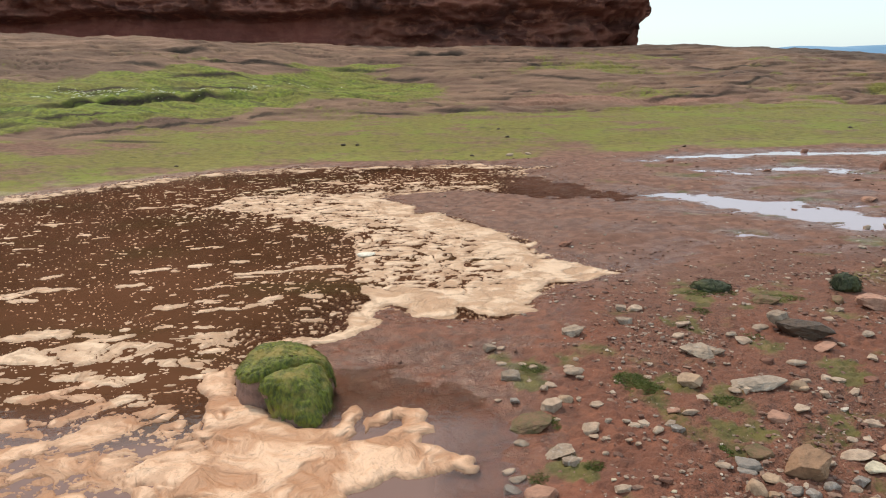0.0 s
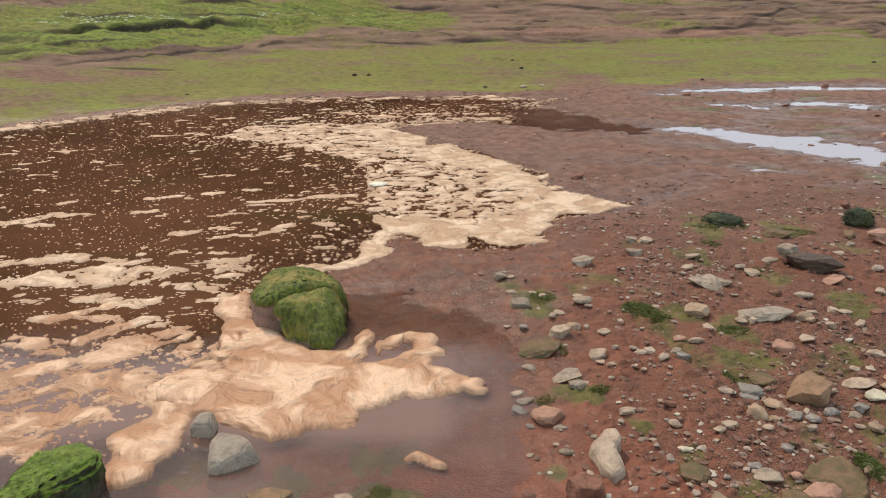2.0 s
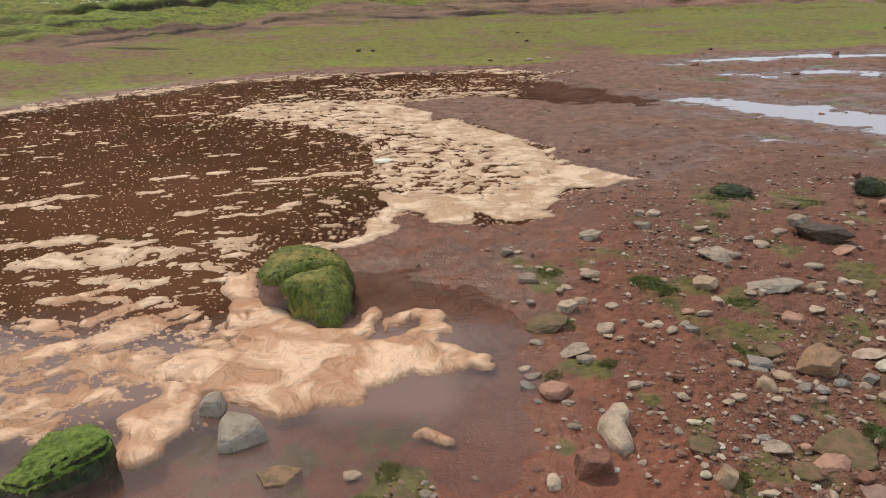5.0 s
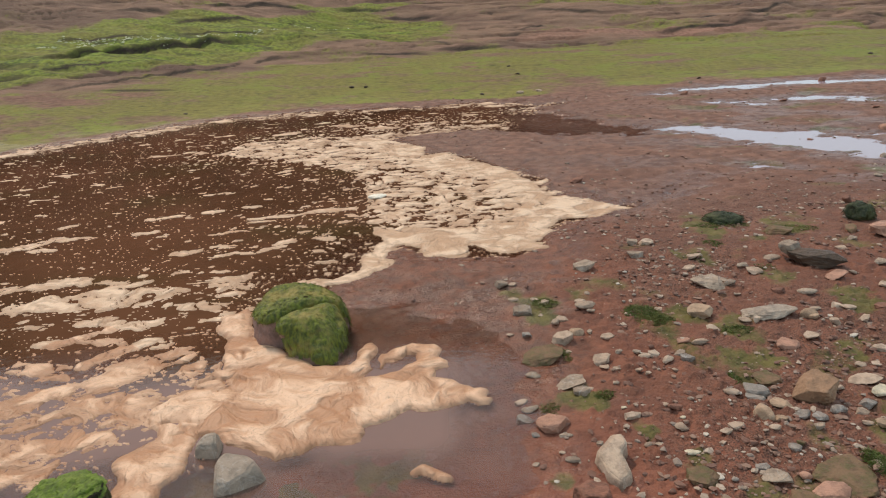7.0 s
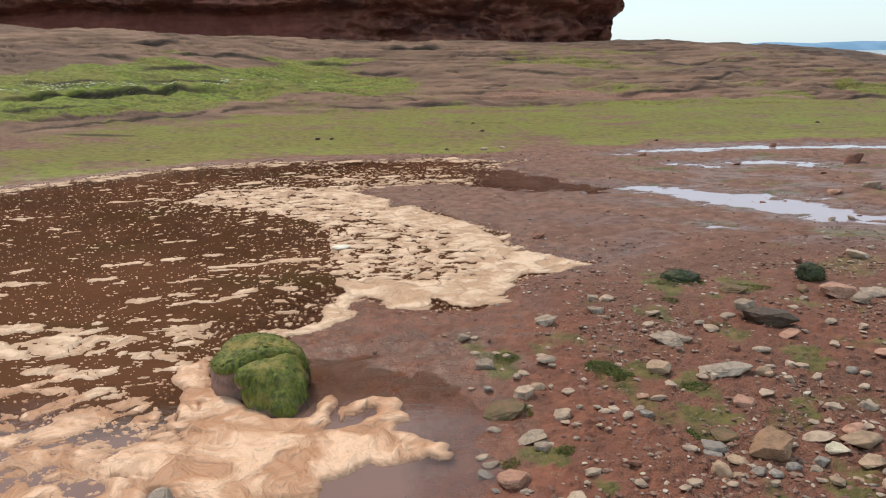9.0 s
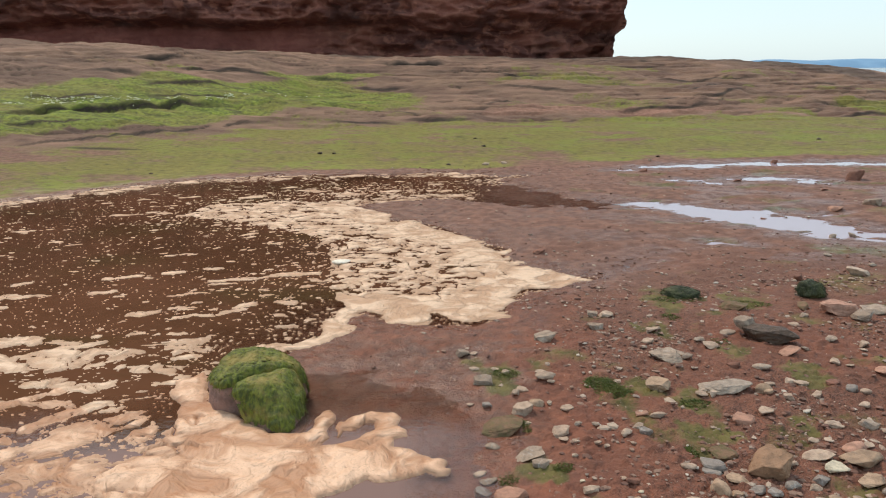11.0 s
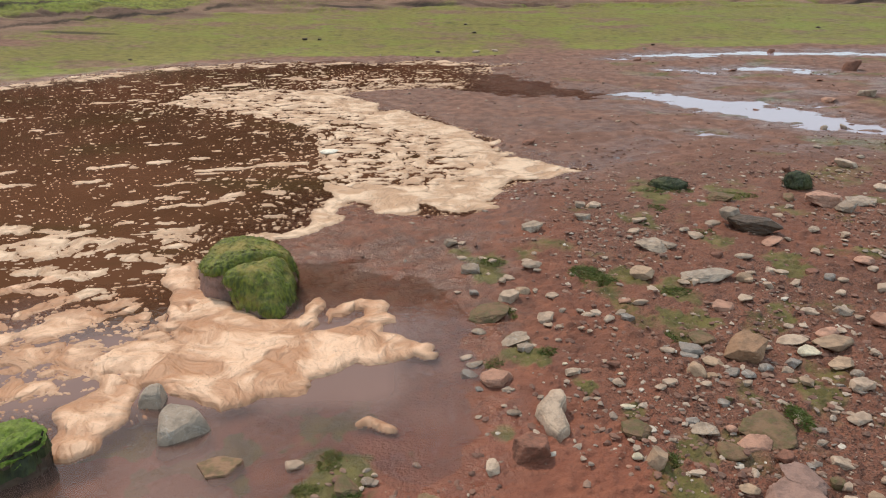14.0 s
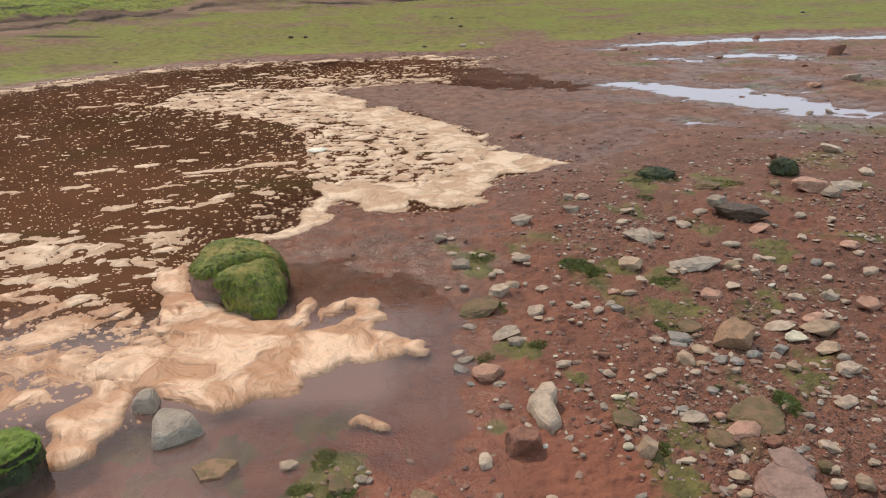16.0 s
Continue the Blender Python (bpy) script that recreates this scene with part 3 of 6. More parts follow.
def build_ground():
    ys = [-4500, -1500, -500, -150, -60, -25, -12, -8] + [-5 + 0.1 * n for n in range(62)] + rows_between(1.2, 46, 0.0042, 0.009, 0.065)
    ys += [47, 49, 52, 56, 60, 65, 70, 80, 100, 150, 300, 700, 1500, 4600]
    x, y = fan(ys, 450, [1.006 ** n + 0.02 * n for n in range(1, 80)] + [3.5, 5, 9, 20, 50, 110])
    z = ground_height(x, y)
    d, p, e = pool_depth(x, y), puddle_depth(x, y), foot_distance(x, y)
    # Where things grow and how wet they are.
    soft = fbm(x * 0.8, y * 0.8, 4, 41)
    streaks = fbm(x * 0.45 + 0.1 * y, y * 1.3, 4, 65, 0.6)
    belt = step(0.0, 0.5, e) * step(9.4, 6.6, e + 1.3 * soft - 0.10 * np.clip(x, -6, 9))
    flow = 0.22 * fbm(x * 0.22, y * 0.3, 3, 43)
    lush = step(1.3, 0.5, np.hypot((x + 6.6) / 6.4, (e - 11.8) / 3.3) + flow) * step(7.4, 9.0, e + 0.6 * soft)
    # Rock joints together with the painted shade below ledge edges.
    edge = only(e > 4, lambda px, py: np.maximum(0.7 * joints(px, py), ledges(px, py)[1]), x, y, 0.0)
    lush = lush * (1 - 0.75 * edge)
    lush = np.maximum(lush, 0.8 * step(1.2, 0.4, np.hypot((x + 3.2) / 2.4, (e - 16.0) / 1.3) + flow))
    some = step(1.2, 0.3, np.hypot((x - 5.5) / 5.0, (e - 15.0) / 2.6) + flow) * 0.37
    some = np.maximum(some, 0.9 * step(1.2, 0.3, np.hypot((x - 15.5) / 3.0, (e - 10.5) / 1.6) + flow))
    beach = step(-1.5, 0.2, y) * step(0.1, 1.0, x + 0.4 * fbm(x * 0.9, y * 0.9, 3, 52) - 0.12 * np.maximum(y - 5, 0)) * step(7.5, 5.0, y) * step(-0.1, -0.5, d)
    films = beach * np.clip(0.13 + 0.40 * fbm(x * 2.3 + 0.7 * y, y * 2.3 - 0.7 * x, 4, 45), 0, 0.5)
    films = 0.7 * films
    for fx, fy, fr in FILM_SPOTS:
        by = (np.abs(x - fx) < 2.5 * fr) & (np.abs(y - fy) < 4 * fr)
        films[by] = np.maximum(films[by], 0.39 * step(1.6, 0.3, np.hypot((x[by] - fx) / fr, (y[by] - fy) / fr / 1.5) + 0.55 * fbm(x[by] * 7, y[by] * 7, 3, 66)))
    films = np.maximum(films, 0.32 * step(0.0, 0.5, fbm(x * 1.1, y * 1.6, 3, 46)) * step(12.5, 11.0, y) * step(2.5, 4.5, x + 0.2 * y))
    films = np.maximum(films, 0.62 * (d > 0) * step(0.1, -0.1, x) * step(2.6, 2.2, y) * step(-0.05, 0.35, fbm(x * 3.8, y * 3.8, 4, 47)))
    films = np.maximum(films, 0.55 * step(1.2, 0.5, np.hypot((x + 0.25) / 0.16, (y - 1.86) / 0.24) + 0.4 * fbm(x * 9, y * 9, 2, 42)))
    band = step(1.1, 0.3, np.hypot((x - 6.5) / 6.0, (e - 9.6) / 0.8) + flow)
    algae = np.maximum.reduce([belt * np.clip(0.43 + 0.12 * soft + 0.12 * streaks - 0.10 * step(-4.5, -7.0, x) - 0.16 * step(1.2, 0.2, np.hypot((x - 2.2) / 1.2, (e - 1.2) / 2.2)), 0, 1), lush, some, films])
    algae = algae * (1 - 0.7 * band)
    rock = step(5.0, 7.5, e + soft)
    lush = lush * (0.6 + 0.75 * fbm(x * 0.7, y * 1.6, 3, 44))
    algae = np.maximum(algae, rock * (0.25 + 0.08 * step(1, 6, x)) * step(0.0, 0.45, fbm(x * 0.3, y * 0.5, 3, 48)) * step(21, 18, e))
    wet = np.maximum(step(-0.5, 0.02, d + 0.2 * fbm(x * 3, y * 3, 3, 18)) * 0.9, step(-0.5, 0.1, p) * 0.85) * step(0.9, 0.2, e)
    wet = np.maximum(wet, 0.62 * step(11.5, 9, y) * step(4.8, 6.0, y) * step(-0.2, 0.3, fbm(x * 0.9, y * 1.5, 3, 49)))
    wet = np.maximum(wet, 0.15 * beach)
    # Soaked brown mud beside the boulder.
    seep = step(1.25, 0.55, np.hypot((x + 0.15) / 0.75, (y - 3.68) / 0.55) + 0.55 * fbm(x * 2.4, y * 3.4, 4, 15)) * step(-0.3, 0.5, fbm(x * 5, y * 8, 3, 16) + 0.35)
    wet = np.maximum(wet, 0.95 * seep)
    red = np.maximum(step(3.0, 2.0, y) * step(-0.6, 0.5, fbm(x * 1.1, y * 1.1, 2, 50) + 0.5) * 0.9, 0.45 * beach) * (1 - 0.6 * step(0.7, 1.2, x + 0.3 * soft) * step(0.2, 1.0, y + 0.3 * soft))
    red = np.maximum(red, 0.9 * band)
    rock = rock * (1 - 0.9 * band)
    gravel = beach * np.clip(0.5 + 0.85 * fbm(x * 1.2, y * 1.2, 3, 51) + 0.25 * step(0.6, 1.4, x) + 0.35 * step(0.8, 1.2, x) * step(2.4, 1.9, y), 0, 1)
    ob = sheet("ground", x, y, z, GROUND, [("algae", algae), ("lush", lush), ("film", (e < 0).astype(float)), ("crack_shade", edge), ("far", step(0.0, 2.0, e)), ("flat", np.maximum(step(4.2, 6.0, y + 0.6 * soft), seep)), ("rock", rock), ("wet", wet), ("red", red), ("gravel", gravel)])
    return tagged(ob, "reddish-brown tidal mudflat with algae belt and stepped sandstone shelf", "ground", kind="structure")


def build_water():
    x, y = np.meshgrid(np.arange(-9.5, 12.0, 0.05), np.arange(0.4, 13.3, 0.05))
    h = ground_height(x, y)
    deep = np.clip(-h, 0, 1)
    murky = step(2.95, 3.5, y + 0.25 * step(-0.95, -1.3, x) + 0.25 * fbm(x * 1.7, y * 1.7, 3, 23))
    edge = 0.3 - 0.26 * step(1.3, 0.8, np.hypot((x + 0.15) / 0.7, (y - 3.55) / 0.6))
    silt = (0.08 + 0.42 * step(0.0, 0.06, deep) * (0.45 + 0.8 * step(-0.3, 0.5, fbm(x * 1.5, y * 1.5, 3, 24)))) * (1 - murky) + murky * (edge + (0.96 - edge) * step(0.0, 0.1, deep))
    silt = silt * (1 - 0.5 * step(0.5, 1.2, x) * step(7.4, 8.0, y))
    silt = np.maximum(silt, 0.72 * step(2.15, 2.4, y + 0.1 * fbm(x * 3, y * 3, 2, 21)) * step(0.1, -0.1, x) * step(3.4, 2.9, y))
    # Puddles take a high diffuse share, which carries their painted sky sheen.
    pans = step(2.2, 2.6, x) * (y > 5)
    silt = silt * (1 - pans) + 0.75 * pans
    low = (h < 0.012).astype(int)
    keep = (low[:-1, :-1] + low[1:, :-1] + low[:-1, 1:] + low[1:, 1:]) > 0
    ob = sheet("pool_water", x, y, np.zeros_like(x), WATER, [("silt", silt), ("milky", np.maximum.reduce([1 - murky, pans, 0.45 * step(0.5, 1.2, x) * step(7.4, 8.0, y)])), ("puddle_sheen", pans)], keep)
    return tagged(ob, "still brown silty water in a shallow tide pool", "water", kind="structure")


ground, water = build_ground(), build_water()


def build_sea():
    m, b = material("sea_water", 0.25)
    wire(m, mixed(m, ranged(m, grain(m, 0.02, 3, 0.5, (0.2, 1, 1)), 0.4, 0.6), (0.16, 0.20, 0.24), (0.24, 0.28, 0.31)), b.inputs["Base Color"])
    bumped(m, b, grain(m, 0.6, 3), 0.3, 0.3)
    xs, ys = np.linspace(-4500, 4500, 31), np.array([40, 60, 80, 120, 200, 400, 900, 1800, 3000, 4700.0])
    x, y = np.meshgrid(xs, ys)
    return tagged(sheet("sea", x, y, np.full_like(x, -5.0), m), "pale grey-blue bay water reaching to the far shore", "sea", kind="structure")


def build_far_shore():
    m, b = material("hazy_far_hills", 1.0)
    wire(m, mixed(m, ranged(m, grain(m, 0.006, 4), 0.35, 0.65), (0.16, 0.30, 0.46), (0.20, 0.35, 0.52)), b.inputs["Base Color"])
    xs = np.linspace(600, 4400, 160)
    u = np.linspace(0, 1, 9)
    x, v = np.meshgrid(xs, u)
    top = 52 * step(900, 2100, x) * (0.86 + 0.2 * fbm(x * 0.0016, x * 0, 4, 61)) * (0.65 + 0.35 * step(1700, 2050, x))
    y = 4050 + 260 * v + 30 * fbm(x * 0.004, v * 2, 2, 62)
    z = -6 + (top + 4) * np.sin(v * math.pi / 2)
    return tagged(sheet("far_shore", x, y, z, m), "low blue hazy wooded shore across the bay", "hills", kind="structure")


def build_cliff():
    """A headland of bedded red sandstone, undercut at its foot, with a jutting brow at its seaward end."""
    ss = np.concatenate([np.linspace(0, 1, 330), 1 + np.linspace(0, 1, 60)[1:], 2 + np.linspace(0, 1, 12)[1:], 3 + np.linspace(0, 1, 8)[1:-1]])
    zs = np.concatenate([np.linspace(-2, 8, 110), np.linspace(8, 24, 50)[1:]])
    s, z = np.meshgrid(ss, zs)
    side = np.clip(s - 1, 0, 1)
    x = np.where(s <= 1, -62 + 74.0 * np.clip(s, 0, 1), np.where(s <= 2, 12.0, np.where(s <= 3, 12 - 74 * (s - 2), -62)))
    y = np.where(s <= 1, 45.0, np.where(s <= 2, 45 + 34 * side, np.where(s <= 3, 79, 79 - 34 * (s - 3))))
    # Round the seaward corner.
    y = y + 2.0 * np.where(s <= 1, step(0.955, 1.0, s), 0) * 0.8
    face = np.where(s <= 1, 1.0, 0.0)
    end = np.where((s > 0.9) & (s < 2), step(0.93, 1.0, s), 0.0)
    cave = step(-3.5, -9.0, x) * step(-60, -40, x) * face
    lip = 4.45 + 0.35 * fbm(x * 0.12, x * 0, 3, 71)
    hollow = cave * 2.2 * step(lip + 0.25, lip - 0.35, z) * (0.65 + 0.35 * step(1.8, 3.6, z))
    notch = (1.1 * step(4.9, 3.9, z) * step(1.4, 2.4, z)) * (1 - cave)
    inner = cave * step(lip, lip - 0.5, z)
    lumps = 0.9 * fbm(x * 0.16 + y * 0.16, z * 0.5, 5, 72) * (1 - 0.6 * inner) + 0.16 * fbm(x * 0.2, z * 5.0, 3, 74) * (1 - 0.5 * inner)
    lumps = lumps + (1.15 * np.abs(fbm(x * 0.45 + y * 0.45 + 0.5 * z, z * 0.8 - 0.2 * x, 4, 73)) + 0.25 * np.abs(fbm(x * 1.3 - 0.7 * z, z * 1.5, 3, 70))) * (1 - 0.85 * inner)
    lean = 0.22 * np.clip(z - 9, 0, 20)
    y = y + face * (hollow + notch + lumps + lean)
    brow = 0.62 * step(3.35, 4.3, z) + 0.25 * step(2.2, 3.0, z) * step(3.6, 3.2, z) - 0.12 * step(1.8, 2.6, z)
    x = x + end * (brow + 0.28 * fbm(y * 0.3, z * 0.9, 4, 75) - 0.3 * np.clip(z - 12, 0, 20) * 0.3)
    ob = sheet("cliff", x, y, z, CLIFF, [("inner", inner * step(2.2, 3.2, z + 0.5 * fbm(x * 0.3, z, 2, 69)))])
    bm = bmesh.new()
    bm.from_mesh(ob.data)
    top = bm.verts.new((-25, 62, 26))
    edges = [e for e in bm.edges if e.is_boundary and e.verts[0].co.z > 23.9 and e.verts[1].co.z > 23.9]
    for e in edges:
        bm.faces.new((e.verts[0], e.verts[1], top))
    bmesh.ops.recalc_face_normals(bm, faces=bm.faces)
    bm.to_mesh(ob.data)
    bm.free()
    return tagged(ob, "dark red layered sandstone sea cliff with an undercut foot", "cliff", kind="structure")


sea, far_shore, cliff = build_sea(), build_far_shore(), build_cliff()

# ---- foam on the pool ---------------------------------------------------------------
RAFT_HOOK = [(0.11, 2.73), (0.08, 2.76), (0.05, 2.75), (-0.02, 2.80), (-0.05, 2.84), (-0.13, 2.85), (-0.13, 2.94), (-0.07, 2.96), (-0.06, 3.01), (-0.10, 3.06), (-0.10, 3.14),
             (-0.14, 3.19), (-0.24, 3.20), (-0.32, 3.16), (-0.36, 3.10), (-0.39, 3.10), (-0.40, 3.05), (-0.38, 2.97), (-0.36, 3.02), (-0.32, 3.02), (-0.28, 3.05),
             (-0.26, 3.10), (-0.21, 3.10), (-0.22, 3.03), (-0.27, 2.95), (-0.36, 2.90), (-0.46, 2.88), (-0.43, 2.94), (-0.42, 3.07), (-0.41, 3.19), (-0.44, 3.23), (-0.49, 3.21),
             (-0.50, 3.10), (-0.51, 3.00)]
RAFT_BODY = [(-0.69, 3.01), (-0.81, 3.13), (-0.92, 3.23), (-1.03, 3.33), (-1.08, 3.36), (-1.13, 3.62), (-1.18, 3.70), (-1.29, 3.60), (-1.30, 3.47), (-1.20, 3.36),
             (-1.17, 3.19), (-1.15, 3.02), (-1.22, 2.83), (-1.32, 2.62), (-1.22, 2.46), (-1.28, 2.37), (-1.34, 2.31), (-1.25, 2.17), (-1.26, 2.06), (-1.20, 2.02), (-1.13, 2.03),
             (-1.08, 2.09), (-1.09, 2.15), (-1.04, 2.23), (-1.05, 2.33), (-1.06, 2.46), (-1.02, 2.48), (-0.98, 2.46), (-0.93, 2.39), (-0.83, 2.37), (-0.78, 2.33),
             (-0.71, 2.29), (-0.63, 2.33), (-0.57, 2.38), (-0.46, 2.36), (-0.40, 2.39), (-0.40, 2.46), (-0.41, 2.49), (-0.36, 2.51), (-0.28, 2.55), (-0.23, 2.60),
             (-0.14, 2.59), (-0.06, 2.63), (0.02, 2.65), (0.06, 2.63), (0.10, 2.63), (0.12, 2.67), (0.09, 2.69)]
BANK = [(1.36, 5.38), (1.06, 5.21), (0.80, 5.14), (0.66, 4.99), (0.53, 4.65), (0.58, 4.53), (0.33, 4.46), (0.22, 4.51), (0.13, 4.69), (0.06, 4.65), (0.07, 4.42), (-0.08, 4.40),
        (-0.21, 4.45), (-0.29, 4.63), (-0.37, 4.71), (-0.43, 4.66), (-0.51, 4.34), (-0.57, 4.22), (-0.64, 4.4), (-0.58, 4.6), (-0.52, 4.85), (-0.68, 5.3), (-0.77, 6.13), (-0.83, 6.65), (-1.17, 7.19),
        (-2.24, 7.96), (-2.7, 8.2), (-2.6, 8.9), (-1.7, 9.1), (-1.14, 8.95), (-0.69, 8.55), (-0.34, 8.11), (-0.33, 7.72), (0.01, 7.72), (0.06, 7.47), (0.31, 7.15), (0.52, 6.86), (0.68, 6.38),
        (0.77, 5.87), (1.1, 5.64)]
TONGUE = [(-0.5, 4.36, 0.08), (-0.6, 4.17, 0.06), (-0.73, 4.08, 0.055), (-0.9, 4.09, 0.05), (-1.05, 4.06, 0.03)]
# Drifting patches, each a row of joined round spots: far clusters and streaks, then the plates beside the raft.
CLUSTERS = [[(-2.7, 4.15, 0.05), (-2.5, 4.24, 0.07), (-2.38, 4.25, 0.08)], [(-2.55, 3.88, 0.05), (-2.42, 3.92, 0.09), (-2.32, 3.86, 0.05)],
            [(-2.3, 4.02, 0.06), (-2.12, 4.0, 0.10), (-2.05, 3.86, 0.08)], [(-2.12, 4.12, 0.04), (-1.98, 4.2, 0.03)], [(-1.95, 4.05, 0.07), (-1.92, 3.85, 0.06)],
            [(-3.4, 4.93, 0.06), (-3.15, 5.05, 0.07), (-3.0, 5.2, 0.04)], [(-2.97, 5.17, 0.04), (-2.8, 5.2, 0.03)], [(-3.1, 4.9, 0.04), (-2.93, 4.93, 0.03)]]
STREAKS = [[(-1.62, 4.67, 0.03), (-1.44, 4.69, 0.035), (-1.22, 4.82, 0.02)], [(-1.63, 5.49, 0.03), (-1.4, 5.57, 0.03), (-1.14, 5.66, 0.035), (-0.95, 5.69, 0.02)],
           [(-1.5, 4.2, 0.06), (-1.42, 4.22, 0.05)], [(-1.42, 4.05, 0.06), (-1.3, 4.08, 0.04)], [(-1.38, 3.93, 0.05), (-1.3, 3.95, 0.03)],
           [(-1.98, 4.72, 0.03), (-1.84, 4.78, 0.035)], [(-1.0, 4.95, 0.06), (-0.9, 4.93, 0.05)], [(-1.8, 5.15, 0.02), (-1.62, 5.2, 0.03)], [(-2.5, 5.6, 0.03), (-2.3, 5.68, 0.03)]]
PLATES = [[(-1.85, 3.53, 0.06), (-1.72, 3.57, 0.07), (-1.63, 3.62, 0.04)], [(-2.12, 3.36, 0.05), (-1.93, 3.46, 0.045)], [(-2.05, 3.6, 0.06), (-1.95, 3.66, 0.05)],
          [(-1.80, 3.12, 0.06), (-1.7, 3.27, 0.055), (-1.58, 3.36, 0.03)], [(-1.72, 2.9, 0.07), (-1.6, 3.0, 0.09), (-1.5, 3.08, 0.06)], [(-1.68, 2.75, 0.06), (-1.52, 2.75, 0.09), (-1.42, 2.8, 0.05)],
          [(-1.29, 2.98, 0.065), (-1.26, 3.06, 0.03)], [(-2.0, 2.72, 0.09), (-1.82, 2.85, 0.06)], [(-1.85, 2.6, 0.05), (-1.66, 2.68, 0.045)], [(-1.45, 2.58, 0.06), (-1.33, 2.62, 0.06)],
          [(-1.78, 2.42, 0.07), (-1.5, 2.44, 0.07)], [(-2.0, 2.3, 0.1), (-1.62, 2.27, 0.07)]]
SPREAD = [(-4.2, 4.6), (-2.6, 4.35), (-1.9, 4.3), (-1.2, 4.3), (-1.0, 3.95), (-1.09, 3.49), (-1.11, 3.22), (-1.09, 2.88), (-1.32, 2.52), (-1.9, 2.1), (-3.0, 1.7), (-4.6, 2.6)]


def build_foam():
    ys = rows_between(1.7, 11.9, 0.0037, 0.007, 0.045)
    x, y = fan(ys, 1080, [1.004 + 0.016 * n for n in range(60)])
    x, y = x[:, :830], y[:, :830]
    wx, wy = x + 0.10 * fbm(x * 1.9, y * 1.9, 3, 81), y + 0.08 * fbm(x * 1.9, y * 1.9, 3, 82)
    nibble = fbm(x * 11, y * 11, 3, 83)
    raft = outline(RAFT_HOOK + RAFT_BODY, x + 0.012 * fbm(x * 9, y * 9, 2, 68), y + 0.012 * fbm(x * 9, y * 9, 2, 69)) + 0.008 * nibble
    # The raft begins to break up along its far side.
    tear = np.abs(fbm(wx * 4.0 + wy, wy * 6.0 - wx, 2, 55))
    loosening = step(-1.0, -1.2, x + 0.12 * fbm(x * 2, y * 2, 2, 53)) * step(2.45, 2.6, y) * step(3.25, 3.05, y)
    raft = np.where(loosening > 0, np.minimum(raft, (tear - 0.07 * loosening) * 0.16), raft)
    raft = np.maximum(raft, chain([(-0.19, 2.185, 0.012), (-0.155, 2.205, 0.024), (-0.11, 2.175, 0.02), (-0.07, 2.145, 0.02)], x, y) + 0.006 * nibble)
    inside = pool_depth(x, y)
    # The bank: whole along the mud, torn into shreds towards the open water.
    shore_side = outline(BANK, x, y)
    bank = shore_side + 0.05 * fbm(x * 4.2, y * 4.2, 3, 84)
    bank = np.maximum(bank, chain(TONGUE, x, y) + 0.03 * fbm(x * 8, y * 8, 3, 85))
    whole = np.maximum(step(0.55, 0.12, inside + 0.2 * fbm(x * 1.6, y * 1.6, 2, 77)), step(5.15, 4.9, y + 0.15 * fbm(x * 2.5, y * 2.5, 2, 76)))
    whole = whole * (1 - 0.45 * step(6.9, 7.8, y))
    shreds = fbm(wx * 5.0, wy * 8.0, 4, 86, 0.58)
    bank = np.minimum(bank, (shreds + 0.27 + 0.95 * whole + 0.25 * step(0.4, 1.0, x) - 0.22 * step(1.0, 0.2, np.hypot((x + 0.25) / 0.9, (y - 5.35) / 0.26))) * 0.10)
    seams = np.abs(fbm(wx * 4.0, wy * 5.5, 2, 89))
    bank = np.minimum(bank, (seams - 0.055 + 0.05 * whole) * 0.25)
    # Loose foam: how much of the water it covers.
    spread = outline(SPREAD, x, y)
    near = step(-0.35, 0.15, spread) * step(4.5, 3.9, y)
    cover = 0.035 + 0.12 * near + 0.14 * near * step(3.5, 2.7, y)
    cover = cover + 0.16 * step(-1.1, 0.0, shore_side) + 0.55 * step(0.34, 0.06, np.abs(inside - 0.12)) * step(7.5, 9.3, y)
    cover = cover + 0.30 * step(-2.8, -0.8, x) * step(9.0, 9.5, y) * step(11.0, 9.8, y)
    cover = cover * (1 - step(-1.02, -0.9, x + 0.1 * (y - 2.4)) * step(4.05, 3.85, y))
    cover = cover * (1 - step(0.3, 1.1, x + 0.35 * fbm(x * 2, y * 3, 3, 78)) * step(7.5, 8.0, y) * step(10.7, 10.0, y))
    cover = cover * step(2.05, 2.25, y + 0.12 * (x + 1.4))
    cover = cover * (0.6 + 0.8 * (0.5 + 0.5 * fbm(x * 0.7, y * 1.2, 3, 87)))
    # Patches with lobed edges, and cracks through the widest.
    tx, ty = x + 0.055 * fbm(x * 5, y * 5, 3, 57), y + 0.045 * fbm(x * 5, y * 5, 3, 58)
    isles = np.full(x.shape, -1.0)
    for row in CLUSTERS + STREAKS + PLATES:
        px, py, pr = zip(*row)
        by = (x > min(px) - 0.3) & (x < max(px) + 0.3) & (y > min(py) - 0.3) & (y < max(py) + 0.3)
        isles[by] = np.maximum(isles[by], chain(row, tx[by], ty[by]))
    isles = isles + 0.020 * fbm(x * 9, y * 12, 2, 59)
    rifts = np.abs(fbm(tx * 4.5, ty * 7.5, 3, 80))
    isles = np.minimum(isles, (rifts - 0.035) * 0.12)
    # The near water is half covered with thin torn sheets.
    sheets = fbm(wx * 3.0 + 1.2 * wy, wy * 4.6 - 0.8 * wx, 4, 88, 0.42)
    torn = np.minimum((sheets - 0.34 + 0.19 * step(3.1, 2.4, y)) * 0.10, (np.abs(fbm(tx * 5 + ty, ty * 8 - 2 * tx, 2, 60)) - 0.09) * 0.10)
    torn = np.where(near > 0.4, torn, -1)
